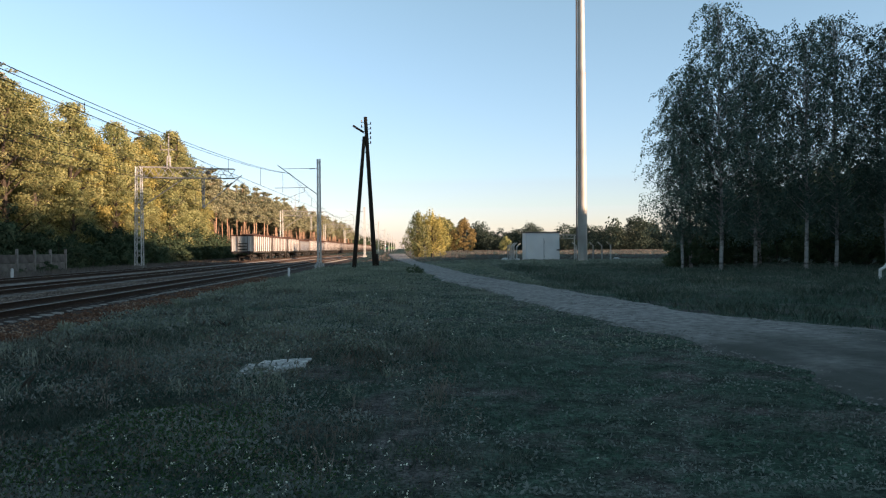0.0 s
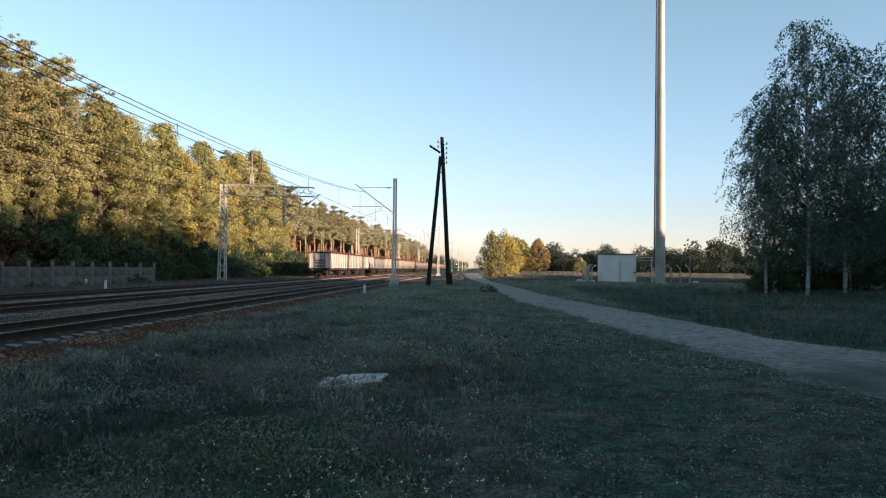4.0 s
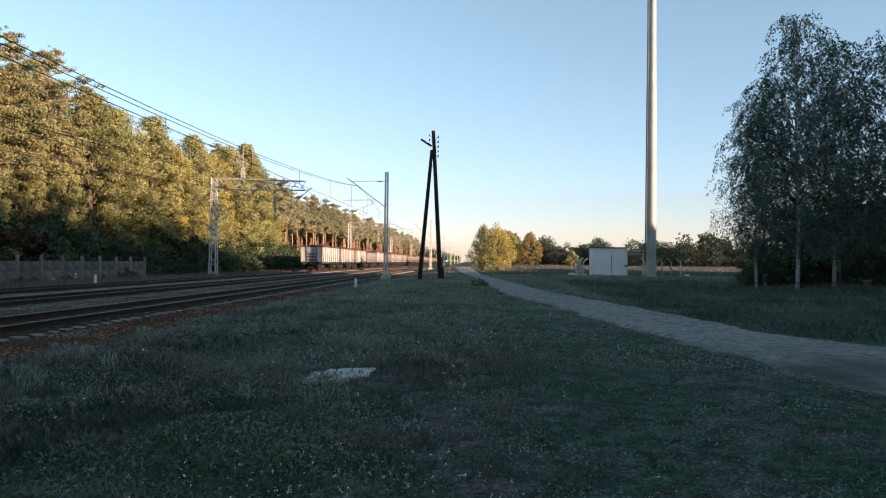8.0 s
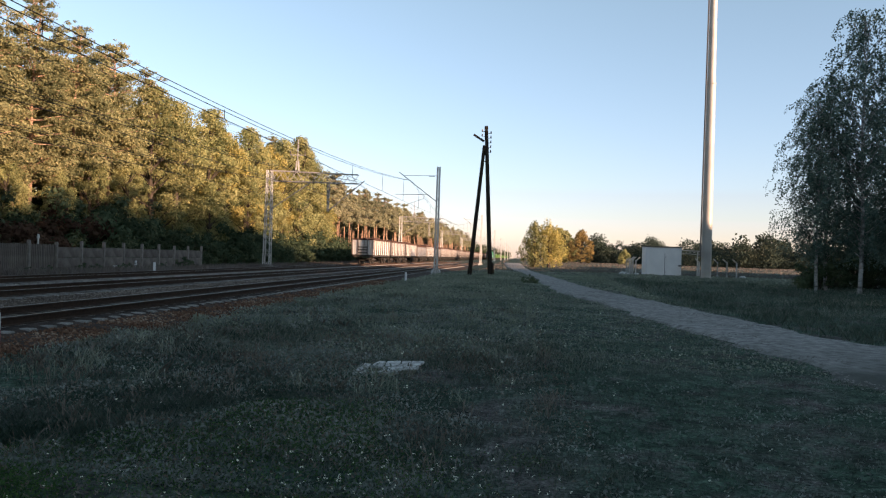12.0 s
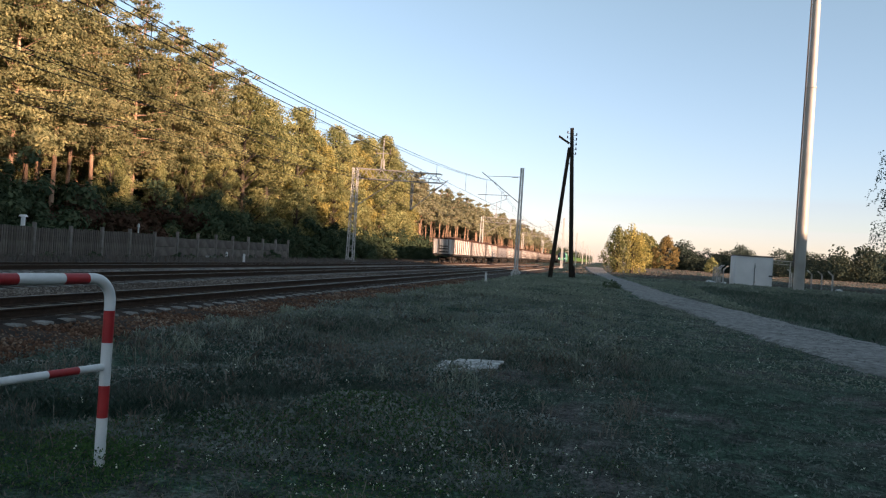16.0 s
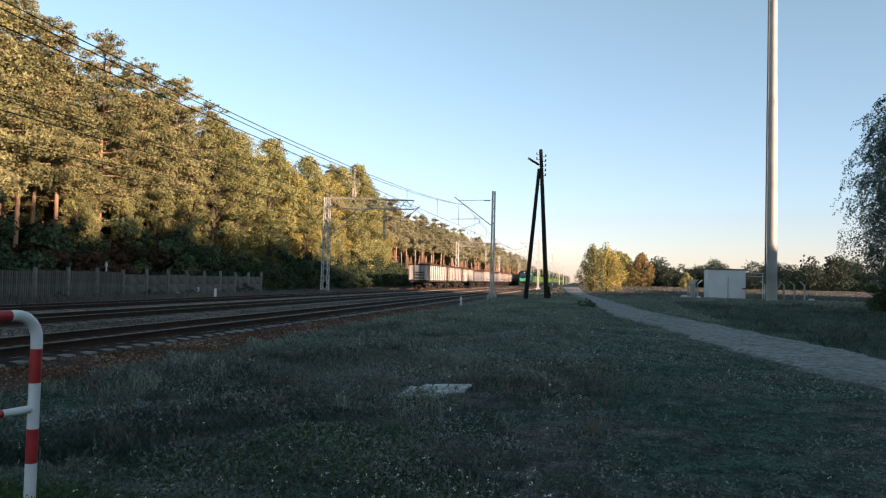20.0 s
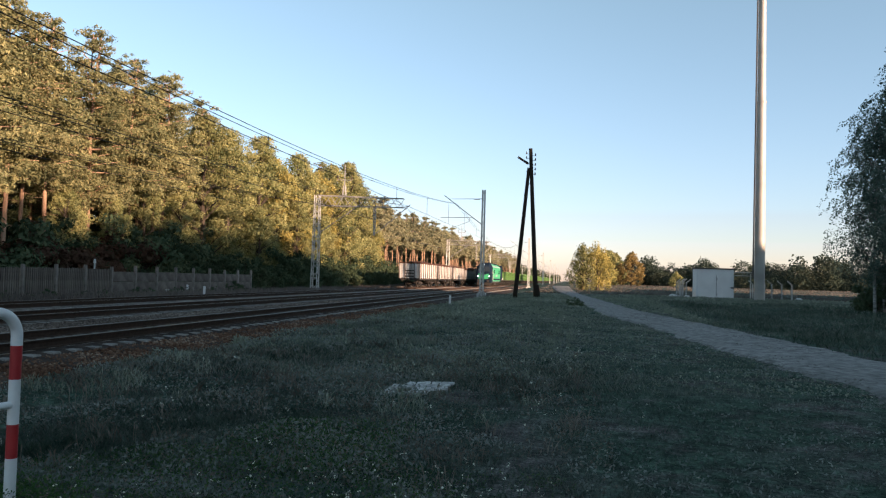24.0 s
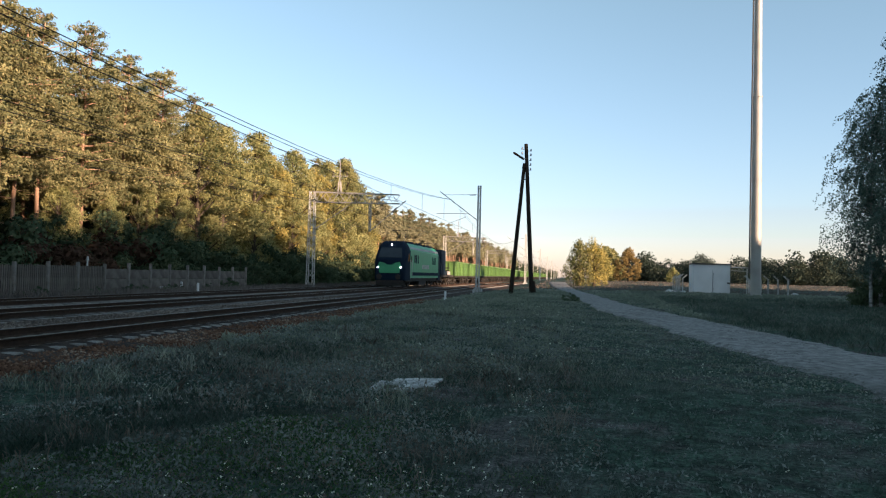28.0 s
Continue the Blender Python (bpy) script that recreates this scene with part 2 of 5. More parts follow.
M["pinebark"] = material("orange_pine_bark", [(0.17, 0.11, 0.078), (0.40, 0.25, 0.170), (0.54, 0.37, 0.26)], 0.7, 0.9, bump=0.7, stretch=(1, 1, 0.4))
M["birchbark"] = material("white_birch_bark", [(0.03, 0.028, 0.025), (0.17, 0.165, 0.155), (0.36, 0.35, 0.33), (0.05, 0.045, 0.04)], 1.6, 0.8, bump=0.3, stretch=(1, 1, 2.2))
M["pine"] = leaf_material("pine_needles", [(0.080, 0.096, 0.050), (0.205, 0.205, 0.102), (0.39, 0.345, 0.170)], 0.25, 0.2, 0.35, 0.4)
M["oak"] = leaf_material("yellowing_oak_leaves", [(0.095, 0.125, 0.056), (0.24, 0.242, 0.105), (0.41, 0.365, 0.165)], 0.3, 0.2, 0.35, 0.4)
M["gold"] = leaf_material("golden_leaves", [(0.20, 0.20, 0.075), (0.38, 0.33, 0.115), (0.55, 0.44, 0.16)], 0.4, 0.15, 0.4, 0.5)
M["rust"] = leaf_material("rusty_autumn_leaves", [(0.15, 0.125, 0.055), (0.31, 0.215, 0.090), (0.23, 0.19, 0.08)], 0.4)
M["shrub"] = leaf_material("dark_shrub_leaves", [(0.030, 0.052, 0.032), (0.066, 0.094, 0.054), (0.115, 0.137, 0.076)], 0.3, 0.3, 0.5, 0.5)
M["redshrub"] = leaf_material("reddish_shrub_leaves", [(0.075, 0.046, 0.036), (0.118, 0.066, 0.046), (0.085, 0.066, 0.042)], 0.35)
M["birch"] = leaf_material("birch_leaves", [(0.046, 0.084, 0.070), (0.096, 0.145, 0.120), (0.175, 0.22, 0.17)], 0.35, 0.2, 0.3, 0.3)
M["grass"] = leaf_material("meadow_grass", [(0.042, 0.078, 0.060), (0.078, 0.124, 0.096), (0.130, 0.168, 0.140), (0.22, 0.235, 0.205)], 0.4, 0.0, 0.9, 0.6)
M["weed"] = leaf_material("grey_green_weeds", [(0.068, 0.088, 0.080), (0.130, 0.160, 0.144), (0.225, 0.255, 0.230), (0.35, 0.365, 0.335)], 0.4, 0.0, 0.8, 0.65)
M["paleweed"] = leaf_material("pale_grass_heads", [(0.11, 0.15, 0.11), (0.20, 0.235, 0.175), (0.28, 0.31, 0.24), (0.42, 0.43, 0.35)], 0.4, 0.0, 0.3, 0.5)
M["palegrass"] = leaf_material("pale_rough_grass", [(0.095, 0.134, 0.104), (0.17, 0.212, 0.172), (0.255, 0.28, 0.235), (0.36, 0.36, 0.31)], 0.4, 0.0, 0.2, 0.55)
M["lush"] = leaf_material("lush_verge_grass", [(0.048, 0.086, 0.064), (0.092, 0.144, 0.108), (0.155, 0.20, 0.158), (0.25, 0.275, 0.23)], 0.4, 0.0, 0.25, 0.5)
M["farwood"] = leaf_material("far_dark_leaves", [(0.026, 0.042, 0.034), (0.044, 0.062, 0.048), (0.078, 0.084, 0.056)], 0.25, 0.0, 0.12, 0.55)
M["stubble"] = leaf_material("dry_meadow_stubble", [(0.105, 0.092, 0.082), (0.150, 0.130, 0.116), (0.20, 0.178, 0.160)], 0.3, 0.0, 0.05, 0.6)
# pine needles again, with the far trees' sunlit paleness put into the colour
M["farpine"] = leaf_material("sunlit_pale_pine_needles", [(0.115, 0.130, 0.082), (0.245, 0.245, 0.150), (0.42, 0.38, 0.235)], 0.25, 0.2, 0.35, 0.4)
M["clover"] = leaf_material("clover_leaves", [(0.028, 0.072, 0.026), (0.058, 0.128, 0.044), (0.112, 0.190, 0.072)], 0.35, 0.0, 1.2, 0.4)
M["pebble"] = leaf_material("grey_track_pebbles", [(0.08, 0.077, 0.072), (0.16, 0.154, 0.145), (0.26, 0.25, 0.235)], 0.0, 0.0)
M["litter"] = leaf_material("pale_fallen_leaves", [(0.20, 0.17, 0.12), (0.34, 0.31, 0.26), (0.12, 0.08, 0.05)], 0.1, 0.0)
M["dry"] = leaf_material("dry_grass", [(0.105, 0.086, 0.070), (0.185, 0.158, 0.130), (0.27, 0.245, 0.21)], 0.3, 0.0, 0.8, 0.5)
M["flower"] = leaf_material("white_petals", [(0.66, 0.68, 0.54), (0.80, 0.82, 0.70)], 0.3, 0.0)
M["fencepost"] = material("stained_concrete_post", [(0.125, 0.110, 0.098), (0.215, 0.193, 0.173), (0.30, 0.275, 0.25)], 2.0, 0.9, obj_var=0.2)
M["ladder"] = material("dark_ladder_steel", [(0.05, 0.05, 0.05), (0.10, 0.10, 0.10)], 2.0, 0.7)
M["coal"] = material("rusty_brown_load", [(0.05, 0.028, 0.02), (0.11, 0.055, 0.04)], 2, 0.95, bump=1.0)
M["wagon"] = material("faded_grey_wagon_paint", [(0.11, 0.075, 0.058), (0.36, 0.34, 0.32), (0.60, 0.59, 0.57), (0.20, 0.15, 0.13)], 1.6, 0.75, stretch=(1, 2.6, 0.10), obj_var=0.15)
M["rib"] = material("rust_streaked_rib", [(0.06, 0.045, 0.038), (0.16, 0.13, 0.115), (0.34, 0.32, 0.30)], 3.0, 0.8, stretch=(1, 1, 0.3), obj_var=0.3)
M["wagonblue"] = material("grey_blue_wagon_paint", [(0.10, 0.12, 0.14), (0.22, 0.25, 0.28)], 0.9, 0.75, stretch=(1, 1.6, 0.25))
M["wagongreen"] = material("bright_green_wagon_paint", [(0.030, 0.075, 0.022), (0.085, 0.185, 0.045), (0.145, 0.255, 0.065)], 0.9, 0.6, stretch=(1, 1.8, 0.3), obj_var=0.25)
M["under"] = material("dark_running_gear", [(0.012, 0.011, 0.010), (0.035, 0.028, 0.022)], 4, 0.8)
M["locogreen"] = material("locomotive_green_paint", [(0.016, 0.27, 0.12), (0.024, 0.34, 0.15)], 1.2, 0.5, bump=0.02)
M["locodark"] = material("locomotive_dark_blue_paint", [(0.004, 0.012, 0.024), (0.008, 0.020, 0.038)], 1.2, 0.86, bump=0.02)
M["locogrey"] = material("pale_grey_roof_paint", [(0.30, 0.32, 0.33), (0.40, 0.42, 0.43)], 1.2, 0.5)
M["glass"] = material("dark_cab_glass", [(0.02, 0.028, 0.035), (0.03, 0.04, 0.05)], 1, 0.08, 0, 0)
M["lamp"] = glow_material("headlight_lens", (0.92, 0.97, 1.0), 7.0)

# ---------------------------------------------------------------- mesh helpers
def mesh_of(bm, name, mat, smooth=False):
    me = bpy.data.meshes.new(name)
    bm.to_mesh(me)
    bm.free()
    for mm in (mat if isinstance(mat, (list, tuple)) else [mat]):
        me.materials.append(mm)
    if smooth:
        for p in me.polygons:
            p.use_smooth = True
    return me


def mesh_np(name, verts, faces, mat):
    """A mesh from arrays: all faces with the same number of corners."""
    me = bpy.data.meshes.new(name)
    nf, k = faces.shape
    me.vertices.add(len(verts))
    me.vertices.foreach_set("co", np.ascontiguousarray(verts, dtype=np.float32).ravel())
    me.loops.add(nf * k)
    me.loops.foreach_set("vertex_index", np.ascontiguousarray(faces, dtype=np.int32).ravel())
    me.polygons.add(nf)
    me.polygons.foreach_set("loop_start", np.arange(0, nf * k, k, dtype=np.int32))
    me.update(calc_edges=True)
    me.materials.append(mat)
    return me


def thing(name, at=(0, 0, 0), rz=0.0, label="", category="", group="", kind=""):
    e = new(name)
    e.empty_display_size = 0.3
    e.matrix_basis = pose(*at, 0, 0, rz)
    return tagged(e, label, category, group, kind)


def part(name, bm, mat, parent, label="", smooth=False):
    me = bm if isinstance(bm, bpy.types.Mesh) else mesh_of(bm, name, mat, smooth)
    o = new(name, me)
    o.parent = parent
    return tagged(o, label)


def solo(name, bm, mat, label="", category="", group="", kind="", smooth=False):
    me = bm if isinstance(bm, bpy.types.Mesh) else mesh_of(bm, name, mat, smooth)
    return tagged(new(name, me), label, category, group, kind)


def box(bm, c, s, rot=None, bevel=0.0):
    r = bmesh.ops.create_cube(bm, size=1.0)
    m = Matrix.Translation(c) @ (rot.to_4x4() if rot else Matrix()) @ Matrix.Diagonal((*s, 1))
    bmesh.ops.transform(bm, matrix=m, verts=r["verts"])
    if bevel:
        es = list({e for v in r["verts"] for e in v.link_edges})
        bmesh.ops.bevel(bm, geom=es, offset=bevel, segments=2, affect="EDGES")
    return bm


def rod(bm, a, b, r0, r1=None, seg=8):
    """A round bar from a to b."""
    a, b = Vector(a), Vector(b)
    d = b - a
    r = bmesh.ops.create_cone(bm, cap_ends=True, segments=seg, radius1=r0, radius2=r0 if r1 is None else r1, depth=d.length)
    m = Matrix.Translation((a + b) / 2) @ d.to_track_quat("Z", "Y").to_matrix().to_4x4()
    bmesh.ops.transform(bm, matrix=m, verts=r["verts"])
    return bm


def bar(bm, a, b, w, h=None):
    """A square bar from a to b."""
    a, b = Vector(a), Vector(b)
    d = b - a
    return box(bm, (a + b) / 2, (w, h or w, d.length), d.to_track_quat("Z", "Y").to_matrix())


def B():
    return bmesh.new()


def smooth_step(a, b, v):
    t = np.clip((np.asarray(v, float) - a) / (b - a), 0, 1)
    return t * t * (3 - 2 * t)


def gz(x, y):
    """Height of the ground."""
    return 0.36 * smooth_step(25, 62, y) * smooth_step(-7, -2, x) + 0.62 * smooth_step(90, 230, y)


def bumps(x, y):
    """Small unevenness of the meadow."""
    return 0.035 * np.sin(x * 1.3 + 0.7 * y) * np.sin(y * 0.9 - 0.4 * x) + 0.02 * np.sin(x * 3.1 + 1.3) * np.sin(y * 2.7 + x)


# bare spots: place, half-widths, strength
WORN = ((0.5, 6.4, 0.5, 1.1, 1.3), (0.1, 8.5, 0.5, 1.2, 1.1), (-0.85, 11.3, 0.55, 0.6, 0.9), (-2.3, 12.4, 0.5, 0.6, 0.6), (3.4, 8.2, 0.9, 0.6, 0.5), (1.9, 5.2, 0.6, 0.4, 0.4), (4.6, 11.5, 0.4, 1.2, 0.5), (2.6, 12.5, 0.7, 0.7, 0.35), (-3.4, 8.8, 0.8, 0.7, 0.45), (3.6, 5.0, 0.7, 0.4, 0.4))


def worn(x, y):
    """How bare the meadow is, 0 to 1."""
    out = np.zeros(np.shape(x))
    for cx, cy, sx, sy, k in WORN:
        out = out + k * np.exp(-((x - cx) / sx) ** 2 - ((y - cy) / sy) ** 2)
    return np.clip(out * (0.75 + 0.5 * np.sin(np.asarray(x) * 5.3 + 2 * np.sin(np.asarray(y) * 3.1))), 0, 1)


# ---------------------------------------------------------------- ground
RAIL_Z, TIE_Z = 0.355, 0.165
TRACKS = (-9.95, -15.2, -20.05)
xs = np.unique(np.concatenate([np.linspace(-3000, -200, 15), np.linspace(-200, -30, 30), np.linspace(-30, 14, 150), np.linspace(14, 80, 60), np.linspace(80, 400, 20), np.linspace(400, 3000, 12)]))
ys = np.unique(np.concatenate([np.linspace(-600, -20, 12), np.linspace(-20, 40, 180), np.linspace(40, 130, 70), np.linspace(130, 400, 30), np.linspace(400, 4000, 16)]))
gx, gy = np.meshgrid(xs, ys)
near = smooth_step(60, 30, np.hypot(gx, gy))
gzz = gz(gx, gy) + bumps(gx, gy) * near
gzz -= 0.25 * smooth_step(-6.8, -8.5, gx) * smooth_step(-23.5, -22, gx)
gv = np.stack([gx, gy, gzz], -1).reshape(-1, 3)
ci, ri = np.meshgrid(np.arange(len(xs) - 1), np.arange(len(ys) - 1))
g0 = (ri * len(xs) + ci).ravel()
ground_me = mesh_np("ground", gv, np.stack([g0, g0 + 1, g0 + 1 + len(xs), g0 + len(xs)], 1), M["ground"])
for p in ground_me.polygons:
    p.use_smooth = True
ground_me.attributes.new("worn", "FLOAT", "POINT").data.foreach_set("value", worn(gx, gy).astype(np.float32).ravel())
solo("ground", ground_me, None, "dark autumn meadow ground with worn patches", "ground", kind="structure")

# sandy track: left and right edges by distance
PATH_Y = [-30, -5, 4, 8, 8.7, 10.2, 11.4, 12.6, 15, 18, 21.2, 23.9, 27, 31.4, 35, 40, 50, 60, 75.7, 110, 160]
PATH_L = [6.0, 5.8, 5.5, 5.6, 5.6, 5.72, 5.7, 5.5, 5.25, 4.95, 4.65, 4.38, 4.0, 3.45, 2.85, 2.2, 1.5, 1.0, 0.2, -1.5, -3.2]
PATH_RY = [-30, -5, 8, 13.5, 15.3, 16.8, 18.3, 20.4, 22.7, 26.2, 32.0, 36.5, 44.5, 55, 64, 75, 110, 160]
PATH_R = [12.3, 11.8, 11.2, 10.8, 10.2, 9.3, 8.4, 7.95, 8.0, 7.45, 6.75, 5.8, 4.3, 3.3, 2.7, 2.0, 1.2, 0.6]
bm = B()
rows = []
for y in np.concatenate([np.arange(-30, 40, 0.4), np.arange(40, 160, 2)]):
    a, b = np.interp(y, PATH_Y, PATH_L), np.interp(y, PATH_RY, PATH_R)
    a += 0.10 * math.sin(y * 1.9) + 0.07 * math.sin(y * 4.3 + 1) + 0.12 * noise.noise(Vector((0, y * 3.1, 5)))
    b += 0.10 * math.sin(y * 1.7 + 2) + 0.07 * math.sin(y * 5.1) + 0.12 * noise.noise(Vector((9, y * 3.1, 5)))
    row = []
    for k in range(13):
        x = a + (b - a) * k / 12
        edge = min(k, 12 - k)
        rut = -0.03 * math.exp(-((k - 3) / 1.2) ** 2) - 0.03 * math.exp(-((k - 9) / 1.2) ** 2)
        z = float(gz(x, y) + 0.15 * bumps(x, y) * smooth_step(60, 30, math.hypot(x, y))) + (0.065 + 0.5 * rut if edge else -0.05)
        row.append(bm.verts.new((x, y, z)))
    rows.append(row)
for r0, r1 in zip(rows, rows[1:]):
    for k in range(12):
        bm.faces.new((r0[k], r0[k + 1], r1[k + 1], r1[k]))
track_me = mesh_of(bm, "sandy_track", M["path"], True)
mossy = [max(0.0, min(0.92, 1.5 * float(smooth_step(19, 9, v.co.y)) * (0.62 + 0.75 * noise.noise(Vector((0.9 * v.co.x, 0.5 * v.co.y, 0)))))) for v in track_me.vertices]
track_me.attributes.new("mossy", "FLOAT", "POINT").data.foreach_set("value", mossy)
solo("sandy_track", track_me, None, "pale sandy gravel track with shallow ruts, mossy and trampled at one end", "road", kind="structure")

# ballast bed under the three tracks
bm = B()
prof = [(-6.6, -0.12), (-7.2, -0.02), (-8.3, 0.05), (-8.68, TIE_Z - 0.045), (-8.88, TIE_Z - 0.018), (-8.98, TIE_Z + 0.006), (-9.12, TIE_Z + 0.006), (-9.26, TIE_Z - 0.022), (-11.3, TIE_Z - 0.022), (-12.4, TIE_Z - 0.06), (-13.8, TIE_Z - 0.03), (-16.6, TIE_Z - 0.022), (-17.6, TIE_Z - 0.08), (-18.6, TIE_Z - 0.08), (-21.5, TIE_Z - 0.08), (-22.2, TIE_Z - 0.10), (-23.2, -0.05)]
prev = None
for y in np.concatenate([np.arange(-40, 60, 1.0), np.arange(60, 200, 10), np.arange(200, 901, 100)]):
    row = [bm.verts.new((x + 0.05 * math.sin(y * 2.3 + x), y, z + 0.015 * math.sin(y * 3.7 + 5 * x))) for x, z in prof]
    if prev:
        for k in range(len(prof) - 1):
            bm.faces.new((prev[k + 1], prev[k], row[k], row[k + 1]))
    prev = row
solo("ballast_bed", bm, M["ballast"], "rust-brown crushed stone ballast under the tracks", "ballast", kind="structure", smooth=True)

# ---------------------------------------------------------------- tracks
RAIL_PROFILE = [(-0.075, 0), (-0.075, 0.012), (-0.012, 0.03), (-0.009, 0.125), (-0.036, 0.135), (-0.036, 0.165), (-0.028, 0.172), (0.028, 0.172), (0.036, 0.165), (0.036, 0.135), (0.009, 0.125), (0.012, 0.03), (0.075, 0.012), (0.075, 0)]


def rail_mesh(y0, y1):
    bm = B()
    ends = [[bm.verts.new((x, y, z)) for x, z in RAIL_PROFILE] for y in (y0, y1)]
    k = len(RAIL_PROFILE)
    for i in range(k):
        f = bm.faces.new((ends[0][i], ends[0][(i + 1) % k], ends[1][(i + 1) % k], ends[1][i]))
        f.material_index = 1 if i in (5, 6, 7) else 0
    bmesh.ops.recalc_face_normals(bm, faces=bm.faces)
    return mesh_of(bm, "rail", [M["rail_side"], M["rail_top"]])


def sleeper_mesh():
    bm = B()
    secs = [(-1.3, 0.0), (-1.28, 0.02), (-0.45, 0.02), (-0.35, -0.02), (0.35, -0.02), (0.45, 0.02), (1.28, 0.02), (1.3, 0.0)]
    prev = None
    for x, dz in secs:
        row = [bm.verts.new((x, sy, z)) for sy, z in ((-0.14, -0.16), (-0.11, dz), (0.11, dz), (0.14, -0.16))]
        if prev:
            for i in range(4):
                bm.faces.new((prev[i], prev[(i + 1) % 4], row[(i + 1) % 4], row[i]))
        else:
            bm.faces.new(row)
        prev = row
    bm.faces.new(prev[::-1])
    bmesh.ops.recalc_face_normals(bm, faces=bm.faces)
    return mesh_of(bm, "sleeper", M["sleeper"])


RAIL = rail_mesh(-40, 900)
SLEEPER = sleeper_mesh()
SV = np.array([v.co[:] for v in SLEEPER.vertices])
SF = np.array([list(p.vertices) for p in SLEEPER.polygons if len(p.vertices) == 4])
tracks = []
for n, x in enumerate(TRACKS):
    tr = thing("railway_track", (x, 0, 0), label="straight railway track with rusty rails on concrete sleepers", category="railway track", group="parallel tracks", kind="structure")
    tracks.append(tr)
    for s in (-0.7525, 0.7525):
        r = part("rail", RAIL, None, tr, "rusty rail with a polished running surface")
        r.location = (s, 0, RAIL_Z - 0.172)
    y0 = (90, 36, 36)[n]
    yy = np.concatenate([np.arange(-24, -6, 0.6), np.arange(y0, 320, 0.6)]) if n == 0 else np.concatenate([np.arange(-24, 9, 0.6), np.arange(y0, 320, 0.6)])
    V = (SV[None] + np.stack([np.zeros(len(yy)), yy, np.full(len(yy), TIE_Z - 0.02)], 1)[:, None]).reshape(-1, 3)
    F = (SF[None] + (np.arange(len(yy)) * len(SV))[:, None, None]).reshape(-1, 4)
    tagged(part("far_sleepers", mesh_np("far_sleepers", V, F, M["sleeper"]), None, tr), kind="stuff")

# ---------------------------------------------------------------- overhead line
def lattice(bm, a, b, w0, w1, n, t=0.05, side=Vector((1, 0, 0)), up=Vector((0, 1, 0))):
    """Four-legged lattice girder with zigzag bracing from a to b."""
    a, b = Vector(a), Vector(b)

    def corner(f, i):
        w = w0 + (w1 - w0) * f
        sx, sy = ((-1, -1), (1, -1), (1, 1), (-1, 1))[i]
        return a.lerp(b, f) + side * sx * w / 2 + up * sy * w / 2
    for i in range(4):
        bar(bm, corner(0, i), corner(1, i), t)
    for k in range(n):
        f0, f1 = k / n, (k + 1) / n
        for i in range(4):
            j = (i + 1) % 4
            p, q = (i, j) if k % 2 else (j, i)
            bar(bm, corner(f0, p), corner(f1, q), t * 0.55)
    return bm


def insulator(bm, a, b, r=0.07):
    a, b = Vector(a), Vector(b)
    rod(bm, a, b, r * 0.35, seg=6)
    for k in range(5):
        p = a.lerp(b, (k + 0.5) / 5)
        d = (b - a).normalized() * 0.015
        rod(bm, p - d, p + d, r, r * 0.7, seg=8)
    return bm


def half_portal():
    """Lattice mast with a beam reaching over two tracks; origin at the mast foot."""
    e = thing("catenary_portal", label="grey steel lattice half-portal carrying overhead wires", category="catenary portal", group="catenary supports")
    part("mast", lattice(B(), (0, 0, 0.3), (0, 0, 9.45), 0.62, 0.45, 15, 0.07), M["steel"], e)
    part("footing", box(B(), (0, 0, 0.1), (1.0, 1.0, 0.6), bevel=0.05), M["concrete"], e, "square concrete footing")
    part("beam", lattice(B(), (0.1, 0, 8.92), (8.65, 0, 8.74), 0.98, 0.86, 13, 0.075, Vector((0, 0, 1)), Vector((0, 0.6, 0))), M["paintsteel"], e)
    bm = B()
    bar(bm, (0.25, 0, 5.73), (4.1, 0, 8.4), 0.08)
    part("knee_brace", bm, M["paintsteel"], e)
    hb = lattice(B(), (5.8, 0, 5.6), (5.8, 0, 8.4), 0.12, 0.2, 5, 0.05)
    part("drop_post", hb, M["paintsteel"], e)
    bm = B()
    bar(bm, (5.85, 0, 5.7), (9.3, 0, 8.62), 0.07)
    bar(bm, (8.4, 0, 8.3), (9.2, 0, 8.5), 0.04)
    part("cantilever_arm", bm, M["paintsteel"], e)
    part("insulator", insulator(B(), (8.0, 0, 7.6), (8.4, 0, 7.95)), M["insul"], e, "brown ribbed insulator")
    bm = lattice(B(), (2.7, 0, 9.3), (2.7, 0, 10.4), 0.3, 0.2, 3, 0.05)
    bar(bm, (2.7, 0, 10.4), (2.7, 0, 12.45), 0.08)
    bar(bm, (1.95, 0, 10.95), (3.45, 0, 10.95), 0.07)
    part("top_post", bm, M["paintsteel"], e)
    for sx in (2.0, 3.4):
        part("post_insulator", insulator(B(), (sx, 0, 10.95), (sx, 0, 11.4), 0.09), M["insul"], e, "brown ribbed insulator")
    return e


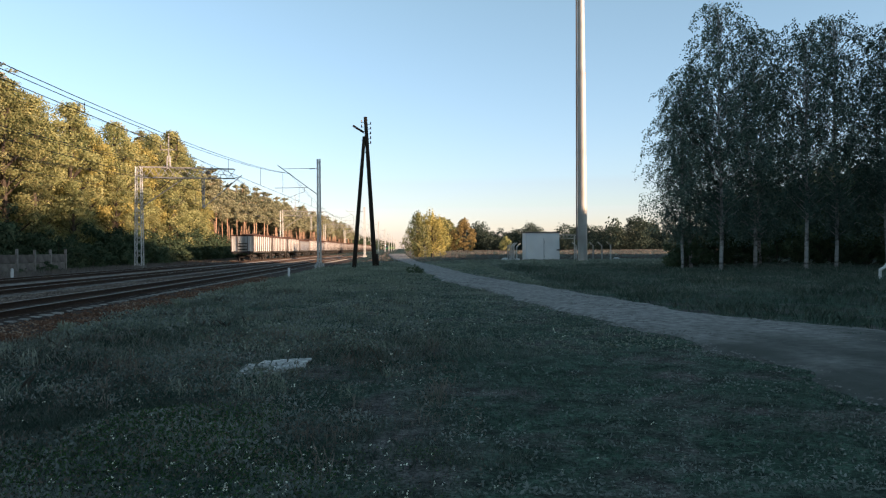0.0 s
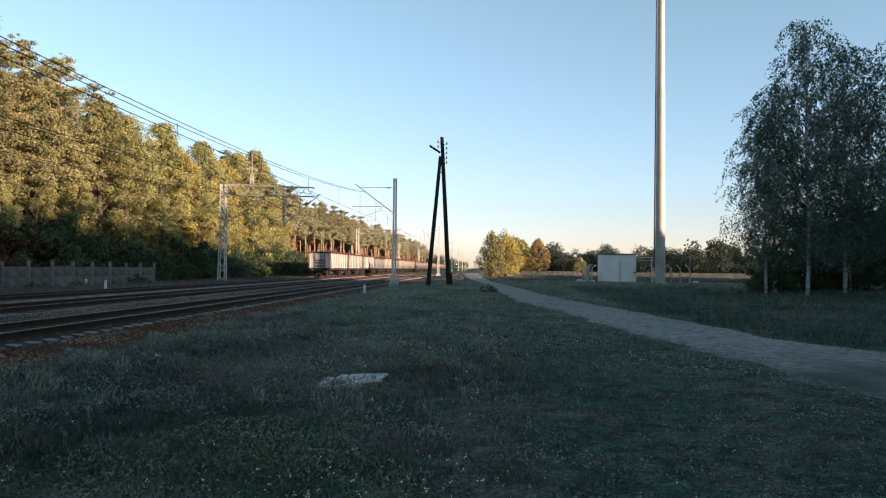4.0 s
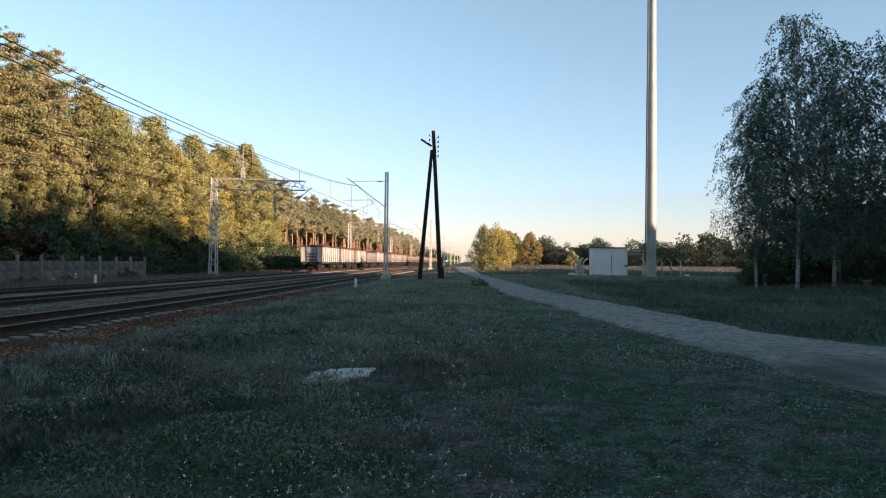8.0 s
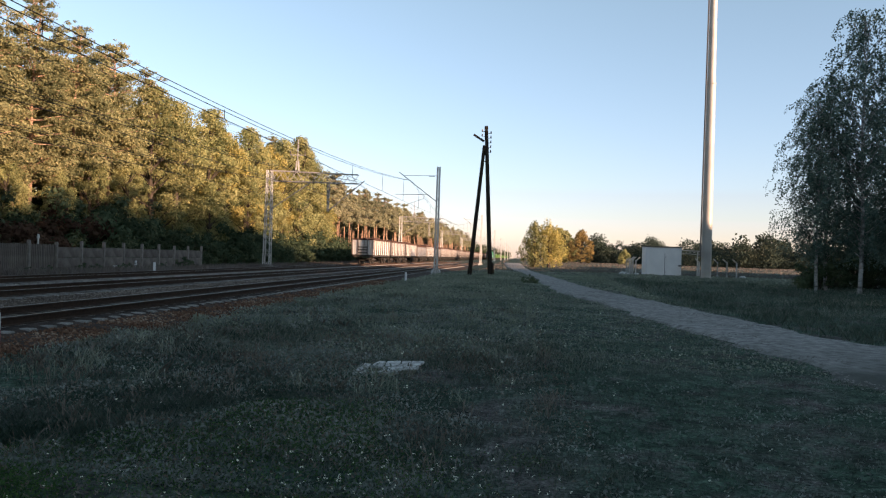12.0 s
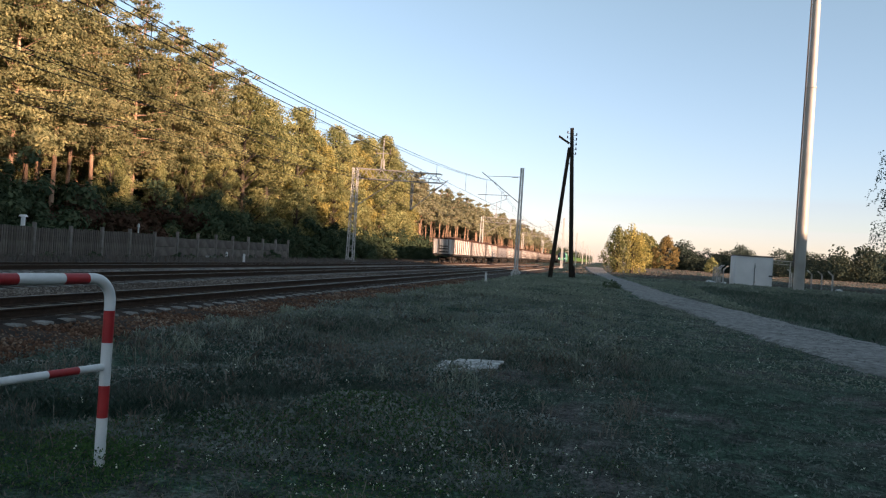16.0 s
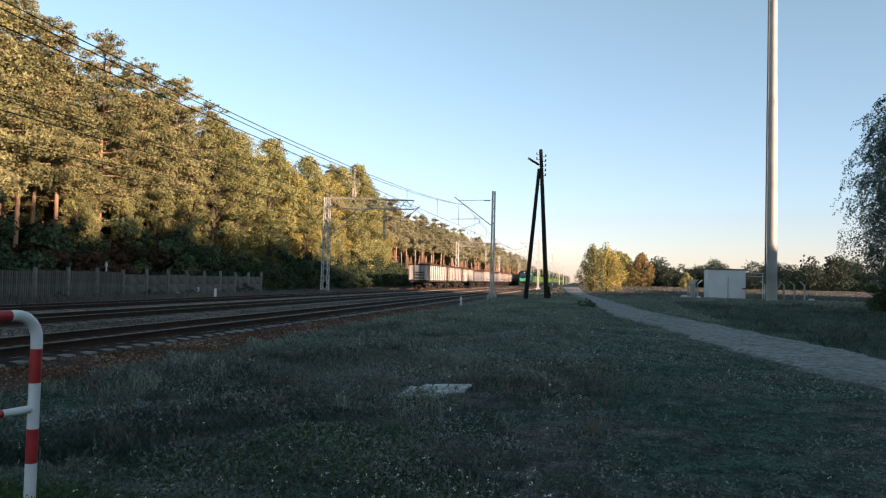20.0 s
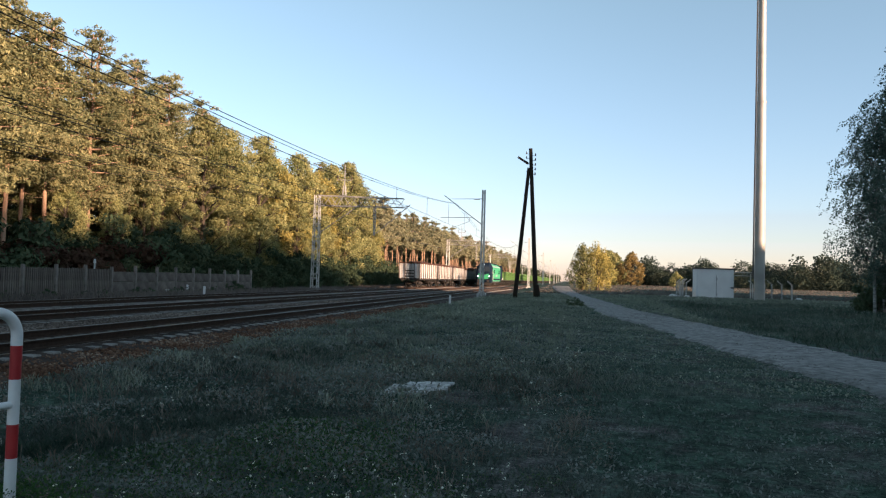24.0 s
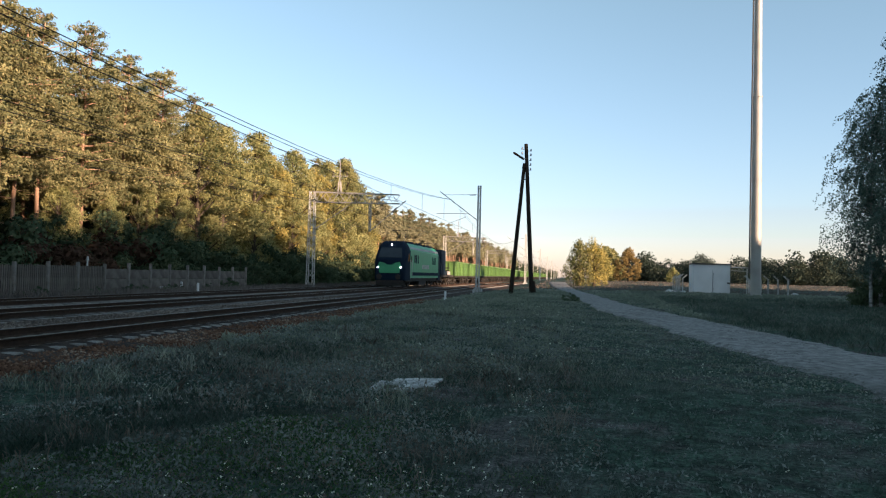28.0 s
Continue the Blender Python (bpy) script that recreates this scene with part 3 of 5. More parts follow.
def wire_mast():
    """Slim lattice mast with a hinged arm over the near track; origin at its foot."""
    e = thing("catenary_mast", label="slim grey battened steel mast with a cantilever arm over the track", category="catenary mast", group="catenary supports")
    bm = B()
    for s in (-1, 1):
        bar(bm, (s * 0.13, 0, 0.35), (s * 0.10, 0, 10.05), 0.06, 0.16)
    for k in range(14):
        z = 0.8 + k * 0.69
        box(bm, (0, 0.075, z), (0.21, 0.02, 0.09))
        box(bm, (0, -0.075, z), (0.21, 0.02, 0.09))
    part("mast", bm, M["steel"], e)
    bm = box(B(), (0, 0, 0.12), (0.85, 0.75, 0.5), bevel=0.06)
    box(bm, (0, 0, 0.45), (0.5, 0.45, 0.22), bevel=0.03)
    part("footing", bm, M["slab"], e, "stepped concrete footing")
    bm = B()
    bar(bm, (-0.1, 0, 6.75), (-3.75, 0, 9.48), 0.07)
    part("cantilever_arm", bm, M["paintsteel"], e)
    bm = B()
    bar(bm, (-0.1, 0, 9.2), (-3.4, 0, 9.15), 0.04)
    part("stay", bm, M["paintsteel"], e)
    part("stay_insulator", insulator(B(), (-0.35, 0, 9.15), (-0.9, 0, 9.14), 0.06), M["insul"], e, "brown ribbed insulator")
    bm = B()
    bar(bm, (-1.0, 0, 7.42), (-4.05, 0, 7.38), 0.045)
    bar(bm, (-1.3, 0, 7.4), (-1.3, 0, 7.05), 0.035)
    bar(bm, (-1.3, 0, 7.05), (-2.9, 0, 6.45), 0.03)
    part("steady_arm", bm, M["paintsteel"], e)
    part("arm_insulator", insulator(B(), (-0.3, 0, 6.9), (-0.75, 0, 7.25), 0.06), M["insul"], e, "brown ribbed insulator")
    return e


SPAN = 80.0
p0 = half_portal()
p0.matrix_basis = pose(-23.77, 70, 0)
m0 = wire_mast()
m0.matrix_basis = pose(-7.45, 70, 0.05)
for k in range(1, 11):
    copy_thing(p0, pose(-23.77, 70 + SPAN * k, 0))
    copy_thing(m0, pose(-7.45, 70 + SPAN * k, 0.05))


def sag(y, za, zm):
    """Height of a sagging wire; the span over the viewer is longer than the rest."""
    if y < 70:
        return min(za, zm - 0.15 + (za - zm + 0.15) * ((y - 17) / 53) ** 2)
    return zm + (za - zm) * (2 * (((y - 70) / SPAN) % 1.0) - 1) ** 2


def wire(name, x, height, r, label):
    """One wire from far behind the viewer to the far end of the line."""
    bm = B()
    r *= 0.65
    prev, y = None, -36.0
    while y <= 871:
        p = Vector((x, y, height(y)))
        if prev:
            rod(bm, prev, p, r, seg=4)
        prev = p
        y += 5.0 if y < 240 else 13.0
    return solo(name, bm, M["wire"], label, "wire", "overhead wires")


WIRES = ((-9.95, 6.12, 6.7, 8.75), (-15.2, 6.0, 6.6, 8.6), (-20.05, 5.9, 6.5, 8.2))
for x, zc, zm, za in WIRES:
    for dx in (-0.08, 0.08):
        wire("messenger_wire", x + dx, lambda y: sag(y, za, zm + dx * 0.5), 0.02, "dark messenger wire sagging above the track")
    wire("contact_wire", x, lambda y: zc + 0.0055 * min(100.0, max(0.0, y)), 0.022, "dark contact wire above the track")
    for y in np.arange(5, 290, 10.0):
        solo("dropper", rod(B(), (x, y, zc + 0.0055 * min(100.0, max(0.0, y))), (x, y, sag(y, za, zm)), 0.014, seg=3), M["wire"], "thin vertical dropper wire between overhead wires", "wire", "dropper wires")
for x in (-22.0, -20.6):
    wire("feeder_wire", x, lambda y: sag(y, 11.4, 10.4), 0.016, "thin dark feeder wire above the tracks")

# ---------------------------------------------------------------- timber A-pole
pole = thing("timber_pole", (0, 60.0, 0), label="dark creosoted timber A-frame pole with insulators", category="utility pole")
zr, zl = float(gz(-1.9, 60)), float(gz(-3.6, 60))
part("pole_leg", rod(B(), (-1.93, 0, zr - 0.3), (-2.62, 0, 12.25), 0.19, 0.14, 10), M["timber"], pole)
part("pole_leg", rod(B(), (-3.62, 0, zl - 0.3), (-2.72, 0.0, 10.7), 0.18, 0.13, 10), M["timber"], pole)
part("stub_post", rod(B(), (-1.72, -0.05, zr - 0.3), (-1.85, -0.05, zr + 1.0), 0.17, 0.15, 10), M["timber"], pole, "short dark timber stub bolted to the leg")
bm = B()
bar(bm, (-2.75, -0.1, 11.0), (-3.6, -0.1, 11.55), 0.13, 0.16)
part("side_arm", bm, M["timber"], pole)
for zz in (9.4, 10.4):
    part("clamp", bar(B(), (-2.45 - (zz - 9) * .08, -0.12, zz), (-2.9, -0.12, zz), 0.06), M["under"], pole)
for k in range(5):
    for sx in (-0.32, 0.38):
        z = 11.9 - k * 0.38 - (0.15 if sx > 0 else 0)
        if sx < 0 and k > 2:
            continue
        bm = B()
        rod(bm, (-2.6, -0.02, z - 0.1), (-2.6 + sx, -0.02, z - 0.08), 0.018, seg=5)
        rod(bm, (-2.6 + sx, -0.02, z - 0.1), (-2.6 + sx, -0.02, z + 0.1), 0.06, 0.045, seg=7)
        part("insulator", bm, M["insul"], pole, "small bell insulator on an iron pin")

# ---------------------------------------------------------------- monopole and compound
mono = thing("antenna_monopole", (18.25, 74.6, 0.3), label="tall pale grey tubular steel antenna mast with a climbing ladder", category="antenna mast")
for (z0, r0), (z1, r1) in (((0.0, 0.485), (18.9, 0.405)), ((18.9, 0.385), (36.2, 0.28))):
    part("tube_section", rod(B(), (0, 0, z0), (0, 0, z1), r0, r1, 40), M["mono"], mono)
for z, r in ((0.12, 0.66), (18.9, 0.46)):
    part("flange", rod(B(), (0, 0, z - 0.06), (0, 0, z + 0.06), r, r, 24), M["mono"], mono, "bolted ring flange")
bm = B()
for s in (-0.16, 0.16):
    bar(bm, (-0.64, s - 0.25, 2.2), (-0.46, s - 0.25, 36), 0.06)
k = 2.3
while k < 36:
    f = (k - 2.2) / 33.8
    x = -0.62 + 0.18 * f
    bar(bm, (x - 0.06, -0.41, k), (x + 0.1, -0.09, k), 0.07)
    if int(k * 10) % 3 == 0:
        bar(bm, (x, -0.25, k), (x + 0.3, -0.2, k), 0.03)
    k += 0.3
part("ladder", bm, M["ladder"], mono, "dark steel climbing ladder")

shed = thing("equipment_shed", (0, 84, 0), label="small off-white equipment container with a dark flat roof", category="shed")
part("body", box(B(), (15.97, 1.3, 1.83), (3.8, 2.6, 3.25), bevel=0.03), M["shed"], shed)
part("roof", box(B(), (15.97, 1.3, 3.50), (4.0, 2.8, 0.12), bevel=0.02), M["darkroof"], shed, "dark flat roof edge")
part("plinth", box(B(), (15.97, 1.3, 0.2), (3.7, 2.5, 0.36)), M["concrete"], shed)
bm = B()
box(bm, (16.1, -0.02, 1.6), (0.035, 0.03, 2.4))
part("panel_joint", bm, M["darkroof"], shed)
part("corner_trim", box(B(), (14.13, -0.02, 1.83), (0.12, 0.06, 3.25)), M["white"], shed)
part("corner_trim", box(B(), (17.81, -0.02, 1.83), (0.12, 0.06, 3.25)), M["white"], shed)
part("door_leaf", box(B(), (16.95, -0.025, 1.6), (1.5, 0.035, 2.4), bevel=0.008), M["shed"], shed, "off-white steel door leaf")
for z in (0.8, 2.4):
    part("hinge", box(B(), (16.18, -0.06, z), (0.08, 0.05, 0.22)), M["steel"], shed)
part("lock_box", box(B(), (17.7, -0.1, 1.5), (0.35, 0.16, 0.14), bevel=0.02), M["darkroof"], shed)
cab = thing("cable_bridge", (0, 84, 0), label="open steel cable bridge between container and mast", category="cable bridge")
for s in (0.3, 0.9):
    bm = B()
    bar(bm, (18.1, s, 3.2), (20.3, s - 3, 3.1), 0.07)
    bar(bm, (18.1, s, 2.85), (20.3, s - 3, 2.75), 0.06)
    part("rail", bm, M["steel"], cab)
bm = B()
for k in range(8):
    f = k / 7
    bar(bm, (18.1 + 2.2 * f, 0.3 - 3 * f, 3.0), (18.1 + 2.2 * f, 0.9 - 3 * f, 3.0), 0.04)
part("rungs", bm, M["steel"], cab)
for x, yy in ((20.2, -2.6), (19.3, -1.2)):
    part("support_post", rod(B(), (x, yy, 0.15), (x, yy, 3.0), 0.06, seg=8), M["steel"], cab)


def bent_post(h=2.1, lean=0.45, sgn=1):
    e = thing("fence_post", label="grey concrete fence post with an outward-bent top", category="fence post", group="compound fence posts")
    bm = B()
    bar(bm, (0, 0, -0.2), (0, 0, h - 0.35), 0.13)
    bar(bm, (0, 0, h - 0.4), (sgn * lean, 0, h), 0.11)
    part("post", bm, M["slab"], e)
    return e


pp = bent_post()
pp.matrix_basis = pose(12.95, 83.5, 0.2)
for x, y, s in ((12.7, 84.5, 1), (12.75, 86.5, 1), (12.7, 89, 1), (21.2, 82, -1), (21.9, 81.0, -1), (22.6, 80.0, -1), (21.6, 86.6, -1), (20.8, 88.5, -1)):
    copy_thing(pp, pose(x, y, float(gz(x, y)) - 0.1, 0, 0, 0 if s > 0 else 180))
mesh_f = thing("compound_fence", (0, 0, 0), label="wire mesh fence panel between concrete posts", category="fence")
bm = B()
for k in range(26):
    bar(bm, (12.75, 83.5 + k * 0.2, 0.35), (12.75, 83.5 + k * 0.2, 2.1), 0.012)
for k in range(9):
    bar(bm, (12.75, 83.5, 0.4 + k * 0.2), (12.75, 88.6, 0.4 + k * 0.2), 0.012)
part("mesh", bm, M["steel"], mesh_f)
for x, y, s in ((11.5, 82.6, 0.45), (12.9, 82.5, 0.3), (11.9, 82.3, 0.25), (24.1, 83, 0.35)):
    bm = B()
    bmesh.ops.create_icosphere(bm, subdivisions=2, radius=s)
    for v in bm.verts:
        v.co += v.co * 0.3 * noise.noise(v.co * 3 + Vector((x, y, 0)))
        v.co.z *= 0.55
    o = solo("concrete_rubble", bm, M["slab"], "pale broken lump of concrete in the grass", "rubble", "rubble lumps")
    o.location = (x, y, float(gz(x, y)) + 0.1)

# ---------------------------------------------------------------- rolling stock
def bogie(parent, y, wheel_r=0.46):
    bm = B()
    for s in (-1, 1):
        box(bm, (s * 1.02, y, 0.62), (0.14, 2.5, 0.22), bevel=0.03)
        box(bm, (s * 1.02, y, 0.5), (0.2, 0.5, 0.3))
    box(bm, (0, y, 0.65), (2.0, 0.4, 0.25))
    bg = part("bogie", bm, M["under"], parent, "dark cast steel bogie")
    for dy in (-0.9, 0.9):
        bm = B()
        for s in (-1, 1):
            rod(bm, (s * 0.70, y + dy, wheel_r), (s * 0.82, y + dy, wheel_r), wheel_r, seg=20)
            rod(bm, (s * 0.82, y + dy, wheel_r), (s * 0.98, y + dy, wheel_r), 0.14, seg=10)
        rod(bm, (-0.7, y + dy, wheel_r), (0.7, y + dy, wheel_r), 0.08, seg=8)
        part("wheelset", bm, M["under"], bg)


def open_wagon(paint, label, group, load=True, h=3.2):
    """Four-axle open wagon, 13.6 m; origin on the rail top under its near end."""
    e = thing("open_wagon", label=label, category="railway wagon", group=group)
    L, W, Z0 = 13.6, 2.9, 1.2
    bm = B()
    for s in (-1, 1):
        box(bm, (s * (W / 2 - 0.06), L / 2, (Z0 + h) / 2), (0.06, L - 1.0, h - Z0))
    part("side_wall", bm, paint, e)
    for yy in (0.5, L - 0.5):
        part("end_wall", box(B(), (0, yy, (Z0 + h) / 2), (W - 0.06, 0.08, h - Z0)), paint, e)
    bm = B()
    for s in (-1, 1):
        box(bm, (s * (W / 2 - 0.01), L / 2, h), (0.2, L - 0.9, 0.17), bevel=0.02)
    for yy in (0.5, L - 0.5):
        box(bm, (0, yy, h), (W - 0.06, 0.22, 0.17), bevel=0.02)
    part("top_rim", bm, M["coal"] if load else paint, e, "rusty brown top rim" if load else "")
    st = mesh_of(box(B(), (0, 0, (Z0 + h) / 2), (0.11, 0.16, h - Z0 - 0.02), bevel=0.02), "stanchion", M["rib"] if load else paint)
    for k in range(9):
        for s in (-1, 1):
            part("stanchion", st, None, e).location = (s * (W / 2 + 0.01), 1.0 + k * (L - 2) / 8, 0)
    for x in (-1.38, -0.62, 0.62, 1.38):
        part("end_stanchion", box(B(), (x, 0.42, (Z0 + h) / 2), (0.13, 0.12, h - Z0)), M["rib"] if load else paint, e)
    bm = B()
    for z in (1.45, 1.85, 2.2):
        box(bm, (0, 0.38, z), (1.2, 0.07, 0.12))
    part("end_ladder", bm, M["under"], e, "dark end ladder rungs")
    bm = box(B(), (0, L / 2, 1.08), (2.5, L - 1.0, 0.26))
    for s in (-1, 1):
        box(bm, (s * 1.3, L / 2, 1.1), (0.12, L - 1.0, 0.24))
    part("underframe", bm, M["under"], e)
    if load:
        bm = B()
        bmesh.ops.create_grid(bm, x_segments=8, y_segments=30, size=0.5)
        for v in bm.verts:
            x, y = v.co.x * (W - 0.2), (v.co.y + 0.5) * (L - 1.2) + 0.6
            v.co = Vector((x, y, h - 0.05 + 0.38 * (1 - (2 * v.co.x) ** 2) * min(1.0, 2.5 * (0.5 - abs(v.co.y)) + 0.35) + 0.12 * noise.noise(Vector((x, y, 3)))))
        part("load", bm, M["coal"], e, "reddish brown heap of load")
    for yy, d in ((0.45, -1), (L - 0.45, 1)):
        for s in (-0.875, 0.875):
            bm = B()
            rod(bm, (s, yy, 1.05), (s, yy + d * 0.42, 1.05), 0.09, seg=10)
            rod(bm, (s, yy + d * 0.4, 1.05), (s, yy + d * 0.45, 1.05), 0.22, seg=14)
            part("buffer", bm, M["under"], e)
        bm = B()
        bar(bm, (0, yy, 1.02), (0, yy + d * 0.4, 0.95), 0.09)
        part("coupling", bm, M["under"], e)
    bogie(e, 2.6)
    bogie(e, L - 2.6)
    return e


GREY = "open freight wagon in faded grey paint with rust streaks"
w0 = open_wagon(M["wagon"], GREY, "standing freight wagons")
w0.matrix_basis = pose(TRACKS[2], 96.0, RAIL_Z)
wb = open_wagon(M["wagonblue"], "open freight wagon in dull grey-blue paint", "standing freight wagons", h=3.0)
wb.matrix_basis = pose(TRACKS[2], 96.0 + 14.1 * 3, RAIL_Z)
for k in list(range(1, 3)) + list(range(4, 26)):
    copy_thing(wb if k % 6 == 5 else w0, pose(TRACKS[2], 96.0 + 14.1 * k, RAIL_Z))

w1 = open_wagon(M["wagongreen"], "open freight wagon in bright green paint in a train", "green train wagons", load=False, h=3.0)
green_train = [w1]
for k in range(1, 32):
    green_train.append(copy_thing(w1, pose(0, 0, 0)))


def locomotive():
    """Electric locomotive, 19.6 m; origin on the rail top under its front."""
    e = thing("electric_locomotive", label="modern electric locomotive, dark blue cab and bright green sides, headlights lit", category="locomotive")
    L = 19.6

    def loft(secs, mat, name, parent, label=""):
        bm = B()
        prev = None
        for y, w, zb, zbelt, zs, zt, win in secs:
            pts = [(-w, zb), (-w, zbelt), (-w + win * 0.4, zs), (-w + win, zt), (w - win, zt), (w - win * 0.4, zs), (w, zbelt), (w, zb)]
            row = [bm.verts.new((x, y, z)) for x, z in pts]
            if prev:
                for i in range(8):
                    bm.faces.new((prev[i], prev[(i + 1) % 8], row[(i + 1) % 8], row[i]))
            else:
                bm.faces.new(row[::-1])
            prev = row
        bm.faces.new(prev)
        bmesh.ops.recalc_face_normals(bm, faces=bm.faces)
        return part(name, bm, mat, parent, label)
    loft([(2.1, 1.5, 0.95, 3.5, 3.86, 4.2, 0.5), (L - 2.1, 1.5, 0.95, 3.5, 3.86, 4.2, 0.5)], M["locogreen"], "body_shell", e, "bright green side panels")
    cabs = []
    for flip in (0, 1):
        f = (lambda y: y) if not flip else (lambda y: L - y)
        secs = [(f(y), w, zb, zbl, zs, zt, win) for y, w, zb, zbl, zs, zt, win in ((0.05, 1.22, 0.75, 1.95, 2.3, 2.5, 0.22), (0.12, 1.34, 0.7, 2.05, 2.45, 2.62, 0.26), (0.25, 1.42, 0.7, 2.2, 2.64, 2.82, 0.32), (0.5, 1.46, 0.7, 2.5, 3.06, 3.30, 0.42), (0.75, 1.48, 0.7, 2.8, 3.45, 3.75, 0.52), (1.0, 1.495, 0.7, 3.0, 3.70, 4.08, 0.58), (1.3, 1.5, 0.7, 3.2, 3.88, 4.28, 0.58), (2.1, 1.505, 0.7, 3.4, 3.95, 4.36, 0.55))]
        if flip:
            secs = secs[::-1]
        cabs.append(loft(secs, M["locodark"], "cab", e, "dark blue rounded cab"))
    cab = cabs[0]
    bm = B()
    fr = [bm.verts.new(c) for c in ((-1.12, 0.20, 2.78), (1.12, 0.20, 2.78), (0.98, 0.70, 3.70), (-0.98, 0.70, 3.70))]
    bk = [bm.verts.new(v.co + Vector((0, 0.08, -0.06))) for v in fr]
    for i in range(4):
        bm.faces.new((fr[i], fr[(i + 1) % 4], bk[(i + 1) % 4], bk[i]))
    bm.faces.new(fr[::-1])
    part("windscreen", bm, M["glass"], cab, "dark sloping windscreen")
    bm = B()
    fr = [bm.verts.new(c) for c in ((-0.92, -0.01, 1.36), (0.92, -0.01, 1.36), (1.04, -0.01, 2.10), (0.96, -0.01, 2.36), (0.55, -0.01, 2.30), (0.25, -0.01, 2.12), (-0.25, -0.01, 2.12), (-0.55, -0.01, 2.30), (-0.96, -0.01, 2.36), (-1.04, -0.01, 2.10))]
    bm.faces.new(fr)
    r = bmesh.ops.extrude_face_region(bm, geom=bm.faces[:])
    for v in r["geom"]:
        if isinstance(v, bmesh.types.BMVert):
            v.co.y += 0.12
    bmesh.ops.recalc_face_normals(bm, faces=bm.faces)
    part("nose_panel", bm, M["locogreen"], cab, "bright green nose panel")
    for s in (-1, 1):
        bm = B()
        rod(bm, (s * 1.06, -0.05, 1.88), (s * 1.06, 0.1, 1.88), 0.06, seg=14)
        part("headlight", bm, M["lamp"], cab, "lit white headlight")
        bm = B()
        fr = [bm.verts.new((s * 1.512, y, z)) for y, z in ((1.05, 2.45), (1.75, 2.45), (1.75, 3.2), (1.3, 3.2))]
        bm.faces.new(fr if s > 0 else fr[::-1])
        part("side_window", bm, M["glass"], cab)
        bm = B()
        bar(bm, (s * 1.53, 2.05, 1.1), (s * 1.53, 2.05, 2.6), 0.04)
        bar(bm, (s * 1.53, 2.85, 1.1), (s * 1.53, 2.85, 2.6), 0.04)
        part("grab_rail", bm, M["steel"], cab)
    part("roof_lamp", rod(B(), (0, 0.80, 3.96), (0, 1.02, 3.96), 0.06, seg=12), M["lamp"], cab, "lit white upper headlight")
    for s in (-1, 1):
        part("roof_edge", box(B(), (s * 1.39, L / 2, 3.74), (0.12, L - 4.2, 0.2), bevel=0.03), M["locogrey"], e, "pale grey roof edge strip")
        for y in (4.2, 5.0, 14.6, 15.4):
            part("side_grille", box(B(), (s * 1.505, y, 2.75), (0.02, 0.5, 0.8)), M["locodark"], e, "dark louvred grille")
        part("door", box(B(), (s * 1.505, 2.5, 2.1), (0.02, 0.6, 1.9)), M["locogreen"], e, "green cab door")
        part("door_window", box(B(), (s * 1.518, 2.5, 2.7), (0.02, 0.36, 0.55)), M["glass"], e)
        for y in (5.9, 13.7):
            part("side_vent", box(B(), (s * 1.506, y, 2.75), (0.02, 0.28, 0.8)), M["locodark"], e, "dark louvred vent")
        part("lower_band", box(B(), (s * 1.506, L / 2, 1.32), (0.015, L - 4.4, 0.32)), M["locodark"], e, "dark lower band")
        bm = B()
        for j in range(6):
            box(bm, (s * 1.507, 8.2 + j * 0.62, 2.05), (0.014, 0.42, 0.42))
        part("lettering_bar", bm, M["locogrey"], e, "pale bars of lettering")
        part("side_skirt", box(B(), (s * 1.47, L / 2, 1.02), (0.05, L - 4, 0.2)), M["locogrey"], e, "pale lower side strip")
    for y, ly in ((5.0, 4.0), (9.8, 3.0), (14.6, 4.0)):
        part("roof_box", box(B(), (0, y, 4.28), (1.7, ly, 0.3), bevel=0.06), M["locodark"], e)
    for y, up in ((4.0, 0.95), (15.6, 0.25)):
        bm = B()
        for s in (-0.35, 0.35):
            bar(bm, (s, y, 4.47), (s, y + 1.2, 4.47 + up * 0.5), 0.05)
            bar(bm, (s, y + 1.2, 4.47 + up * 0.5), (s * 1.3, y - 0.1, 4.47 + up), 0.04)
        bar(bm, (-0.8, y - 0.1, 4.5 + up), (0.8, y - 0.1, 4.5 + up), 0.06)
        part("pantograph", bm, M["under"], e, "dark folding pantograph")
    part("plough", box(B(), (0, 0.15, 0.45), (2.5, 0.3, 0.5), bevel=0.05), M["under"], e)
    for s in (-0.875, 0.875):
        bm = B()
        rod(bm, (s, 0.4, 1.02), (s, -0.3, 1.02), 0.1, seg=10)
        rod(bm, (s, -0.3, 1.02), (s, -0.36, 1.02), 0.25, seg=16)
        part("buffer", bm, M["under"], e)
    part("underframe", box(B(), (0, L / 2, 0.78), (2.6, L - 1.6, 0.35)), M["under"], e)
    for y in (3.6, 16.0):
        bogie(e, y - 0.0, 0.6)
    part("transformer_box", box(B(), (0, L / 2, 0.5), (2.4, 4.0, 0.6), bevel=0.08), M["under"], e)
    return e


